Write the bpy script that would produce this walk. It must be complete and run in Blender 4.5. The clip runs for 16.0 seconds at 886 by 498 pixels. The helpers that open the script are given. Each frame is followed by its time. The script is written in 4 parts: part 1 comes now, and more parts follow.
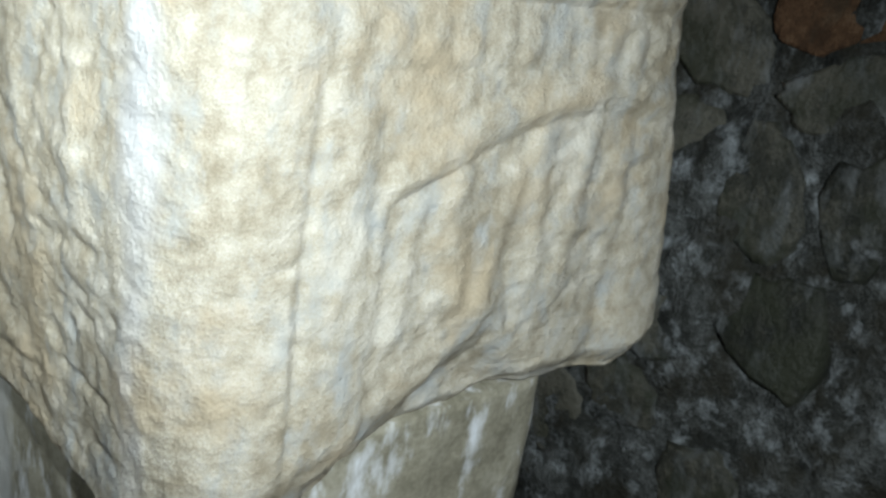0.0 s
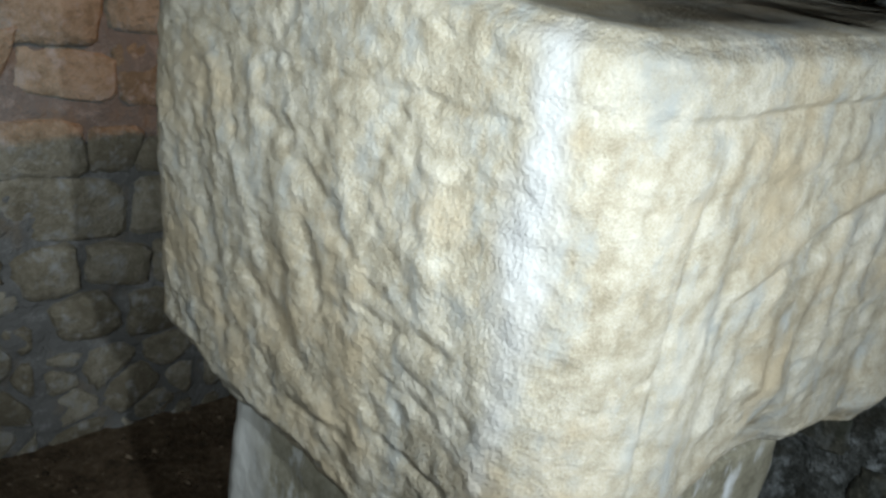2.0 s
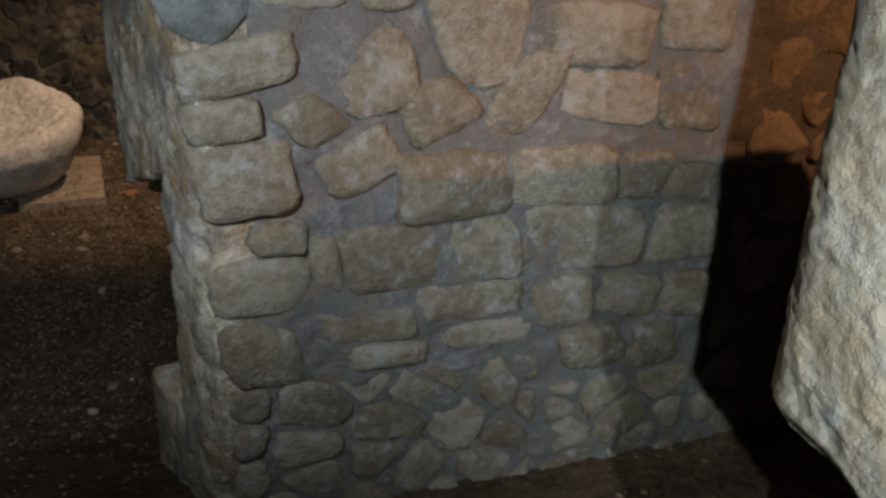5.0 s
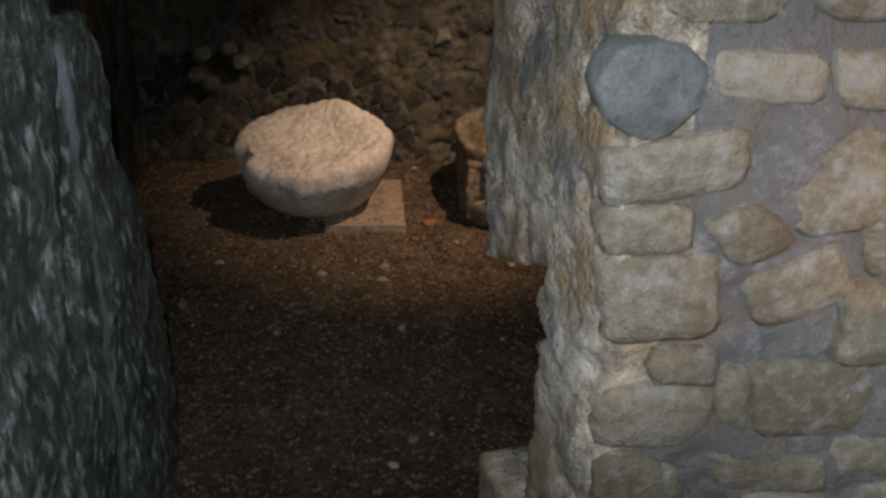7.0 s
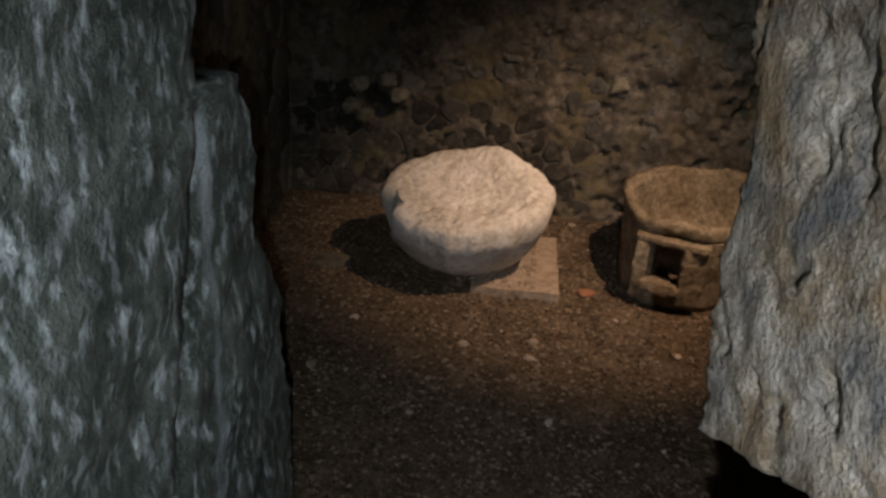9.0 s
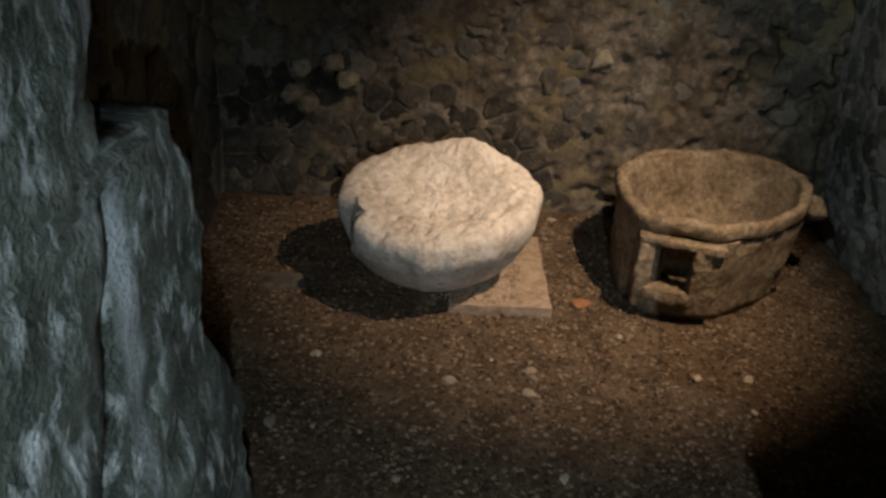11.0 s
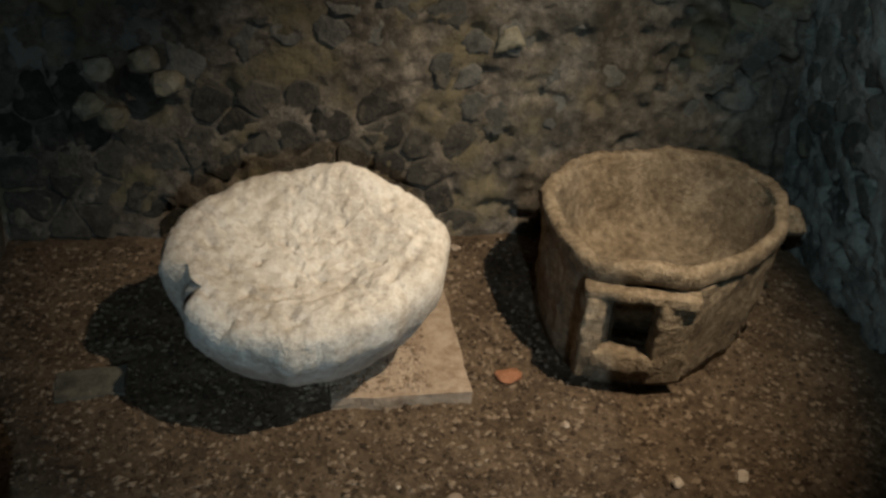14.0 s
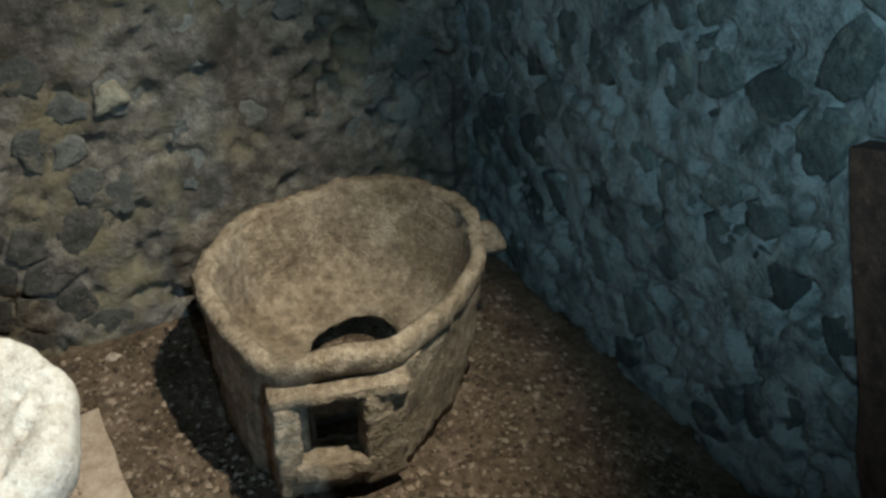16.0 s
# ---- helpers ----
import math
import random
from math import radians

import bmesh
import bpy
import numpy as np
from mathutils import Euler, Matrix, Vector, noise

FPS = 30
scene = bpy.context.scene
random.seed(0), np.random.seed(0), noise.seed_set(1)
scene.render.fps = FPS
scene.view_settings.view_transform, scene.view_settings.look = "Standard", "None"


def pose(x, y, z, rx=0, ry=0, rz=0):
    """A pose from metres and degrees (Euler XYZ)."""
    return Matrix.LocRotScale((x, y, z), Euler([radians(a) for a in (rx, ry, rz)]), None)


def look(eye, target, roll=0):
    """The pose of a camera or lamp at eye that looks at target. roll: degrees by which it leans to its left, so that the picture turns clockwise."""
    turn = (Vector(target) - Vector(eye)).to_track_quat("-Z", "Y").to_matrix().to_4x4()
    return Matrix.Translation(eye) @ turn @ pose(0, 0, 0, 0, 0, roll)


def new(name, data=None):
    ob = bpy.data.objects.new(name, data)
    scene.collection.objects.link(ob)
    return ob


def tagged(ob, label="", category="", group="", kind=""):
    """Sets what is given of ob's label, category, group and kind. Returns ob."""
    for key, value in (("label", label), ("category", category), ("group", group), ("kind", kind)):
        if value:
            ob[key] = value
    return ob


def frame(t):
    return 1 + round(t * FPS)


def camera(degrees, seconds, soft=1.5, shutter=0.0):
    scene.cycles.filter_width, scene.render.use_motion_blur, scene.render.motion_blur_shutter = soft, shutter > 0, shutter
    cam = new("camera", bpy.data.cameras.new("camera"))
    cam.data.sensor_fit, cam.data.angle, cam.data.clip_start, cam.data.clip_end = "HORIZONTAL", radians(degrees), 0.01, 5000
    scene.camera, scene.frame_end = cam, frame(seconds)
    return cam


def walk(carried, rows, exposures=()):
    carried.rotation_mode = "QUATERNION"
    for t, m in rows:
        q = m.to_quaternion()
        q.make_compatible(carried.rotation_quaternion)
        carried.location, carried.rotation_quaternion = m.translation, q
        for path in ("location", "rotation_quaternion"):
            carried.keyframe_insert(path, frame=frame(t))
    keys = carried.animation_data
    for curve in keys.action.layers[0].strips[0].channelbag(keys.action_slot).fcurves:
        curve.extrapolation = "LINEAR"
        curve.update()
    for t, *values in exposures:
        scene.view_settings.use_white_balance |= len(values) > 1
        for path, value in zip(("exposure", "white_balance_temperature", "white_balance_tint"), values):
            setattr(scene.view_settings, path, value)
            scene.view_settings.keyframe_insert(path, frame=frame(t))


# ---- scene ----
import collections

cam = camera(51.5, 16.0, soft=2.8)
METRES, EYE, TILT, LEAN, TURN = 3.5, 1.537, -18.51, -8.84, -43.05
ROWS = [
    (0.0, 0.0, 0.0, 0.0, 0.0, 0.0, 0.0),
    (0.5, -0.02, -0.0011, 0.0071, -1.0, -0.42, -0.3),
    (1.0, -0.0397, -0.0024, 0.0188, -0.61, -1.69, -0.76),
    (1.5, -0.058, -0.0032, 0.0306, 0.68, -2.9, -0.83),
    (2.0, -0.0751, -0.005, 0.0426, 2.7, -4.08, -0.57),
    (2.5, -0.0895, -0.0037, 0.0485, 5.65, -4.44, -0.79),
    (3.0, -0.105, -0.0029, 0.0536, 8.88, -4.84, -1.69),
    (3.5, -0.117, 0.0058, 0.063, 13.33, -5.98, -1.47),
    (6.0, -0.2431, 0.0373, 0.0846, 31.4, -6.85, -5.26),
    (6.5, -0.2676, 0.0437, 0.0931, 35.57, -7.19, -6.27),
    (7.0, -0.2899, 0.0485, 0.1055, 39.62, -7.65, -7.1),
    (7.5, -0.3111, 0.0626, 0.1116, 43.57, -7.4, -8.89),
    (8.0, -0.3349, 0.0767, 0.1219, 46.47, -7.49, -10.61),
    (8.5, -0.3585, 0.0902, 0.1349, 48.7, -8.02, -12.3),
    (11.0, -0.5305, 0.1736, 0.1595, 43.36, -9.76, -9.86),
    (11.5, -0.5528, 0.1998, 0.1632, 42.2, -9.94, -9.51),
    (12.0, -0.5719, 0.2262, 0.1692, 41.34, -10.27, -9.34),
    (12.5, -0.6051, 0.2575, 0.1765, 39.89, -10.9, -8.96),
    (13.0, -0.6379, 0.2888, 0.1827, 38.29, -11.58, -8.42),
    (13.5, -0.6696, 0.3182, 0.1903, 36.57, -11.99, -7.88),
    (14.0, -0.6979, 0.3487, 0.1999, 34.9, -11.91, -7.26),
    (14.5, -0.717, 0.3838, 0.204, 32.38, -11.25, -5.82),
    (15.0, -0.7251, 0.4194, 0.2159, 28.68, -11.89, -3.21),
    (15.5, -0.7262, 0.454, 0.2275, 23.18, -12.41, -0.29),
    (16.0, -0.7177, 0.4853, 0.2422, 16.2, -12.9, 2.93),
]
EXPOSURES = [(0.0, -0.1, 6200, 9), (2.0, -0.25, 6200, 9), (3.4, -0.1, 6200, 10), (5.9, 0.45, 6300, 14), (8.6, 0.75, 6400, 17), (11.0, 1.25, 6100, 9), (12.5, 1.28, 6200, 9), (14.0, 1.35, 5350, -3), (15.4, 1.62, 4980, -6), (16.0, 1.80, 4450, -11)]
walk(cam, [(t, pose(0, 0, EYE, TILT, LEAN, TURN) @ pose(METRES * x, METRES * y, METRES * z, 90 + pitch, roll, yaw)) for t, x, y, z, yaw, pitch, roll in ROWS], EXPOSURES)


# ---- light ----
world = bpy.data.worlds.new("cellar_dark")
world.use_nodes = True
world.node_tree.nodes["Background"].inputs[0].default_value = (0.6, 0.75, 1.0, 1)
world.node_tree.nodes["Background"].inputs[1].default_value = 0.002
scene.world = world


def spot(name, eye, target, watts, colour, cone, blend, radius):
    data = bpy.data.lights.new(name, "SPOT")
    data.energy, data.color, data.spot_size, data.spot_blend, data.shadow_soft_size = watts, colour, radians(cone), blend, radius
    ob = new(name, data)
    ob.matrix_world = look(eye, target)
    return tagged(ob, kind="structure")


# five fixed lamps stand in for the visitor's one moving torch: block, passage, chamber
spot("torch_stand_in", (0.08, -0.09, 1.57), (0.70, 0.66, 1.08), 66, (0.92, 0.98, 1.0), 88, 1.0, 0.012)
spot("torch_stand_in", (-0.26, 0.33, 1.70), (0.33, 1.06, 1.40), 58, (0.92, 0.98, 0.98), 68, 1.0, 0.012)
spot("torch_stand_in", (-0.66, 1.14, 1.69), (-1.40, 2.55, 0.56), 34, (0.88, 0.97, 1.0), 68, 1.0, 0.012)
spot("torch_stand_in", (-0.58, 0.95, 1.69), (-0.19, 2.20, 1.06), 42, (0.92, 0.97, 1.0), 60, 1.0, 0.012)
spot("torch_stand_in", (-0.56, 3.08, 1.44), (0.60, 4.36, 1.02), 15, (0.90, 1.0, 0.97), 80, 1.0, 0.012)
# warm museum spotlights under the vault
spot("chamber_spotlight", (0.30, 3.62, 2.38), (-0.40, 4.55, 0.14), 130, (1.0, 0.68, 0.44), 48, 1.0, 0.03)
spot("entrance_spotlight", (1.0, 0.42, 2.36), (0.72, 1.95, 1.30), 66, (1.0, 0.42, 0.16), 54, 0.8, 0.012)


# ---- materials ----
def rock(name, dark, mid, light, scale=1.0, bump=0.35, rough=0.9, stain=None, amount=0.0, stain_scale=5.0, vary=0.25, stretch=1.0, fine=1.0, spec=0.3, island=False, run=None, drip=0.45, patch=None):
    m = bpy.data.materials.new(name)
    m.use_nodes = True
    t = m.node_tree
    b = t.nodes["Principled BSDF"]

    def node(kind, **values):
        n = t.nodes.new(kind)
        for k, v in values.items():
            n.inputs[k].default_value = v
        return n

    def math_node(op, a, c):
        n = t.nodes.new("ShaderNodeMath")
        n.operation = op
        for i, v in enumerate((a, c)):
            if isinstance(v, (int, float)):
                n.inputs[i].default_value = v
            else:
                t.links.new(v, n.inputs[i])
        return n.outputs[0]

    geo = t.nodes.new("ShaderNodeNewGeometry")
    info = t.nodes.new("ShaderNodeObjectInfo")
    mapping = t.nodes.new("ShaderNodeMapping")
    mapping.inputs["Scale"].default_value = (scale, scale, scale)
    t.links.new(geo.outputs["Position"], mapping.inputs["Vector"])
    vec = mapping.outputs[0]
    big = node("ShaderNodeTexNoise", Scale=4.0, Detail=4.0, Roughness=0.6)
    medium = node("ShaderNodeTexNoise", Scale=22.0, Detail=4.0, Roughness=0.55)
    grain = node("ShaderNodeTexNoise", Scale=130.0 * fine, Detail=3.0, Roughness=0.7)
    pits = node("ShaderNodeTexVoronoi", Scale=55.0 * fine)
    for n in (medium, grain, pits):
        t.links.new(vec, n.inputs["Vector"])
    streak = t.nodes.new("ShaderNodeMapping")
    streak.inputs["Scale"].default_value = (scale, scale, scale * stretch)
    t.links.new(geo.outputs["Position"], streak.inputs["Vector"])
    t.links.new(streak.outputs[0], big.inputs["Vector"])
    mixed = math_node("ADD", math_node("MULTIPLY", big.outputs[0], 0.37), math_node("MULTIPLY", medium.outputs[0], 0.35))
    mixed = math_node("ADD", mixed, math_node("MULTIPLY", grain.outputs[0], 0.28))
    mixed = math_node("ADD", mixed, math_node("MULTIPLY", math_node("SUBTRACT", geo.outputs["Random Per Island"] if island else info.outputs["Random"], 0.5), vary))
    ramp = t.nodes.new("ShaderNodeValToRGB")
    ramp.color_ramp.elements[0].position, ramp.color_ramp.elements[0].color = 0.40, (*dark, 1)
    ramp.color_ramp.elements[1].position, ramp.color_ramp.elements[1].color = 0.60, (*light, 1)
    ramp.color_ramp.elements.new(0.5).color = (*mid, 1)
    t.links.new(mixed, ramp.inputs[0])
    colour = ramp.outputs[0]
    if stain:
        blot = node("ShaderNodeTexNoise", Scale=stain_scale, Detail=6.0, Roughness=0.62)
        stain_map = t.nodes.new("ShaderNodeMapping")
        stain_map.inputs["Scale"].default_value = (1, 1, drip)
        stain_map.inputs["Location"].default_value = (3.1, 7.7, 1.9)
        t.links.new(geo.outputs["Position"], stain_map.inputs["Vector"])
        t.links.new(stain_map.outputs[0], blot.inputs["Vector"])
        edge = t.nodes.new("ShaderNodeMapRange")
        edge.inputs["From Min"].default_value, edge.inputs["From Max"].default_value = 0.60 - 0.25 * amount, 0.80 - 0.25 * amount
        t.links.new(blot.outputs[0], edge.inputs["Value"])
        mix = t.nodes.new("ShaderNodeMix")
        mix.data_type = "RGBA"
        t.links.new(edge.outputs[0], mix.inputs["Factor"])
        t.links.new(colour, mix.inputs[6])
        mix.inputs[7].default_value = (*stain, 1)
        colour = mix.outputs[2]
    if patch:
        # broad patches of another tone: colour, share, size
        wide = node("ShaderNodeTexNoise", Scale=patch[2], Detail=5.0, Roughness=0.6)
        shift = t.nodes.new("ShaderNodeMapping")
        shift.inputs["Location"].default_value = (11.3, 2.9, 5.1)
        t.links.new(geo.outputs["Position"], shift.inputs["Vector"])
        t.links.new(shift.outputs[0], wide.inputs["Vector"])
        bound = t.nodes.new("ShaderNodeMapRange")
        bound.inputs["From Min"].default_value, bound.inputs["From Max"].default_value = 0.60 - 0.25 * patch[1], 0.72 - 0.25 * patch[1]
        t.links.new(wide.outputs[0], bound.inputs["Value"])
        tone = t.nodes.new("ShaderNodeMix")
        tone.data_type = "RGBA"
        t.links.new(math_node("MULTIPLY", bound.outputs[0], 0.75), tone.inputs["Factor"])
        t.links.new(colour, tone.inputs[6])
        tone.inputs[7].default_value = (*patch[0], 1)
        colour = tone.outputs[2]
    if run:
        # a lime run down an edge, on the block also painted highlight: x, y, half width, colour
        flat = t.nodes.new("ShaderNodeVectorMath")
        flat.operation = "MULTIPLY"
        flat.inputs[1].default_value = (1, 1, 0)
        t.links.new(geo.outputs["Position"], flat.inputs[0])
        far = t.nodes.new("ShaderNodeVectorMath")
        far.operation = "DISTANCE"
        far.inputs[1].default_value = (run[0], run[1], 0)
        t.links.new(flat.outputs[0], far.inputs[0])
        near = t.nodes.new("ShaderNodeMapRange")
        near.inputs["From Min"].default_value, near.inputs["From Max"].default_value = run[2] * 0.5, -run[2] * 0.3
        t.links.new(math_node("ADD", far.outputs["Value"], math_node("MULTIPLY", math_node("SUBTRACT", big.outputs[0], 0.62), run[2] * 3.0)), near.inputs["Value"])
        lime = t.nodes.new("ShaderNodeMix")
        lime.data_type = "RGBA"
        t.links.new(near.outputs[0], lime.inputs["Factor"])
        t.links.new(colour, lime.inputs[6])
        lime.inputs[7].default_value = (*run[3], 1)
        colour = lime.outputs[2]
        t.links.new(math_node("SUBTRACT", rough, math_node("MULTIPLY", near.outputs[0], 0.5)), b.inputs["Roughness"])
    t.links.new(colour, b.inputs["Base Color"])
    b.inputs["Roughness"].default_value = rough
    b.inputs["Specular IOR Level"].default_value = spec
    height = math_node("ADD", math_node("MULTIPLY", medium.outputs[0], 0.45), math_node("MULTIPLY", grain.outputs[0], 0.28))
    height = math_node("ADD", height, math_node("MULTIPLY", pits.outputs["Distance"], 0.25))
    bumped = node("ShaderNodeBump", Strength=bump, Distance=0.014)
    t.links.new(height, bumped.inputs["Height"])
    t.links.new(bumped.outputs[0], b.inputs["Normal"])
    return m


# corner run: lime, whitened to paint the torch highlight on the wet edge
M_BLOCK = rock("carved_limestone", (0.27, 0.235, 0.165), (0.405, 0.37, 0.285), (0.54, 0.515, 0.435), 2.0, 0.45, 0.85, (0.36, 0.37, 0.345), 0.40, 26, 0.0, 0.7, 2.0, spec=0.2, run=(0.313, 0.650, 0.036, (0.50, 0.505, 0.49)), drip=0.6, patch=((0.42, 0.35, 0.235), 0.36, 7.0))
M_SHAFT = rock("grey_plaster", (0.15, 0.14, 0.10), (0.235, 0.22, 0.16), (0.33, 0.315, 0.245), 1.0, 0.2, 0.85, (0.66, 0.69, 0.70), 0.30, 26, 0.0, 0.3, run=(0.375, 1.12, 0.15, (0.62, 0.63, 0.60)))
M_STONE = rock("warm_wall_stone", (0.15, 0.132, 0.094), (0.225, 0.204, 0.152), (0.32, 0.298, 0.24), 2.4, 0.7, 0.9, (0.34, 0.35, 0.345), 0.30, 30, 0.14, drip=0.9)
M_BLUE = rock("blue_grey_stone", (0.10, 0.11, 0.108), (0.155, 0.168, 0.165), (0.22, 0.235, 0.23), 1.3, 0.4, 0.85, (0.36, 0.38, 0.39), 0.15, 12, 0.0)
M_MORTAR = rock("grey_mortar", (0.15, 0.152, 0.147), (0.25, 0.255, 0.252), (0.38, 0.39, 0.39), 2.2, 0.8, 0.95, (0.20, 0.165, 0.12), 0.28, 14, drip=0.9)
M_ROCK = rock("dark_basalt", (0.018, 0.02, 0.016), (0.045, 0.046, 0.036), (0.10, 0.097, 0.075), 1.6, 0.6, 0.6, (0.17, 0.185, 0.185), 0.36, 18, 0.2, patch=((0.03, 0.034, 0.02), 0.5, 8.0))
M_END = rock("broken_wall_end", (0.19, 0.155, 0.105), (0.46, 0.42, 0.33), (0.70, 0.67, 0.60), 1.3, 0.9, 0.8, (0.17, 0.175, 0.17), 0.46, 11, drip=0.9, fine=1.4, patch=((0.34, 0.235, 0.12), 0.42, 6.0))
M_CRUST = rock("lime_crusted_mortar", (0.012, 0.014, 0.012), (0.04, 0.043, 0.038), (0.12, 0.128, 0.122), 2.4, 1.0, 0.75, (0.32, 0.35, 0.355), 0.32, 26, drip=0.9, patch=((0.028, 0.026, 0.016), 0.48, 8.0))
M_CHAMBER = rock("chamber_mortar", (0.06, 0.052, 0.04), (0.135, 0.118, 0.094), (0.24, 0.215, 0.178), 1.6, 0.7, 0.95, (0.045, 0.04, 0.03), 0.25, 9, drip=0.9, patch=((0.165, 0.14, 0.078), 0.40, 4.0))
M_CHAMBER_STONE = rock("chamber_stone", (0.035, 0.034, 0.027), (0.075, 0.071, 0.056), (0.125, 0.117, 0.092), 1.5, 0.5, 0.9, (0.17, 0.15, 0.11), 0.12, 12, 0.16, drip=0.9)
M_DARK_STONE = rock("dark_tuff_stone", (0.02, 0.019, 0.015), (0.05, 0.046, 0.038), (0.09, 0.083, 0.066), 1.5, 0.6, 0.9, (0.13, 0.115, 0.085), 0.12, 14, 0.14, drip=0.9)
M_GREY_STONE = rock("grey_stone", (0.065, 0.064, 0.056), (0.115, 0.112, 0.10), (0.175, 0.168, 0.145), 1.7, 0.7, 0.92, (0.20, 0.17, 0.12), 0.2, 13, 0.2, drip=0.9)
M_DAMP_STONE = rock("damp_stone", (0.035, 0.038, 0.034), (0.075, 0.08, 0.072), (0.13, 0.135, 0.12), 1.5, 0.7, 0.88, (0.24, 0.22, 0.16), 0.12, 12, 0.16, drip=0.9)
M_DAMP = rock("damp_mortar", (0.045, 0.048, 0.044), (0.11, 0.115, 0.107), (0.21, 0.215, 0.20), 1.5, 0.9, 0.88, (0.03, 0.032, 0.03), 0.35, 10, drip=0.9)
M_PLASTER = rock("streaked_green_plaster", (0.040, 0.052, 0.044), (0.095, 0.115, 0.098), (0.19, 0.22, 0.195), 1.6, 0.65, 0.7, (0.60, 0.67, 0.69), 0.36, 38, 0.0, 0.8, 1.6, run=(-1.13, 2.52, 0.03, (0.34, 0.39, 0.41)), drip=0.45, patch=((0.040, 0.050, 0.041), 0.42, 3.2))
M_EARTH = rock("gravelly_earth", (0.05, 0.034, 0.019), (0.11, 0.078, 0.047), (0.19, 0.14, 0.09), 2.4, 1.0, 0.98, None, 0, 5, 0.0, 1.0, 1.6)
M_GRAVEL = rock("gravel", (0.045, 0.031, 0.018), (0.11, 0.077, 0.047), (0.215, 0.165, 0.113), 9.0, 0.3, 0.95, vary=0.42, island=True)
M_GRIT = rock("pale_grit", (0.16, 0.115, 0.075), (0.26, 0.20, 0.14), (0.38, 0.31, 0.23), 9.0, 0.3, 0.95, vary=0.4, island=True)
M_PEBBLE = rock("pale_pebble", (0.24, 0.19, 0.14), (0.36, 0.30, 0.23), (0.47, 0.41, 0.33), 3.0, 0.3, 0.9)
M_WHITE = rock("white_limestone", (0.46, 0.41, 0.34), (0.63, 0.59, 0.52), (0.74, 0.71, 0.65), 2.2, 0.6, 0.92, (0.36, 0.31, 0.25), 0.26, 42, 0.0, drip=0.9)
M_TUFF = rock("brown_tuff", (0.12, 0.09, 0.055), (0.22, 0.172, 0.112), (0.36, 0.295, 0.205), 2.2, 1.0, 0.95, (0.10, 0.08, 0.055), 0.15, 20, 0.0, drip=0.9)
M_SLAB = rock("pale_floor_slab", (0.22, 0.165, 0.11), (0.32, 0.25, 0.18), (0.40, 0.33, 0.25), 2.0, 0.4, 0.95, (0.18, 0.12, 0.08), 0.2, 18, 0.0)
M_PALE = rock("pale_brown_stone", (0.14, 0.125, 0.085), (0.23, 0.21, 0.15), (0.32, 0.29, 0.22), 1.5, 0.6, 0.9)
M_ORANGE_BROWN = rock("orange_brown_stone", (0.055, 0.03, 0.015), (0.11, 0.06, 0.03), (0.18, 0.115, 0.065), 2.4, 0.7, 0.85, (0.05, 0.045, 0.03), 0.3, 16)
M_TILE = rock("terracotta", (0.24, 0.11, 0.055), (0.32, 0.155, 0.085), (0.38, 0.20, 0.12), 3.0, 0.3, 0.9)
M_TIMBER = rock("dark_timber", (0.02, 0.011, 0.007), (0.05, 0.028, 0.017), (0.09, 0.05, 0.03), 2.0, 0.5, 0.85, None, 0, 5, 0.0, 0.12)
M_VAULT = rock("dark_vault", (0.05, 0.045, 0.04), (0.10, 0.09, 0.08), (0.16, 0.15, 0.13), 1.0, 0.7, 0.95)


# ---- mesh helpers ----
def mesh_object(name, verts, faces, material, smooth=True):
    me = bpy.data.meshes.new(name)
    me.from_pydata([tuple(v) for v in verts], [], faces)
    me.materials.append(material)
    if smooth:
        me.polygons.foreach_set("use_smooth", [True] * len(me.polygons))
    me.update()
    return new(name, me)


def child(ob, parent, label=""):
    """Puts ob, built in world metres, under parent without moving it."""
    ob.parent = parent
    ob.matrix_parent_inverse = parent.matrix_basis.inverted()
    if label:
        ob["label"] = label
    return ob


def base(name, place):
    ob = new(name)
    ob.matrix_basis = Matrix.Translation(place)
    ob.empty_display_size = 0.1
    return ob


def wob(p, s, octaves=4, h=0.9):
    return noise.fractal(Vector(p) * s, h, 2.1, octaves)


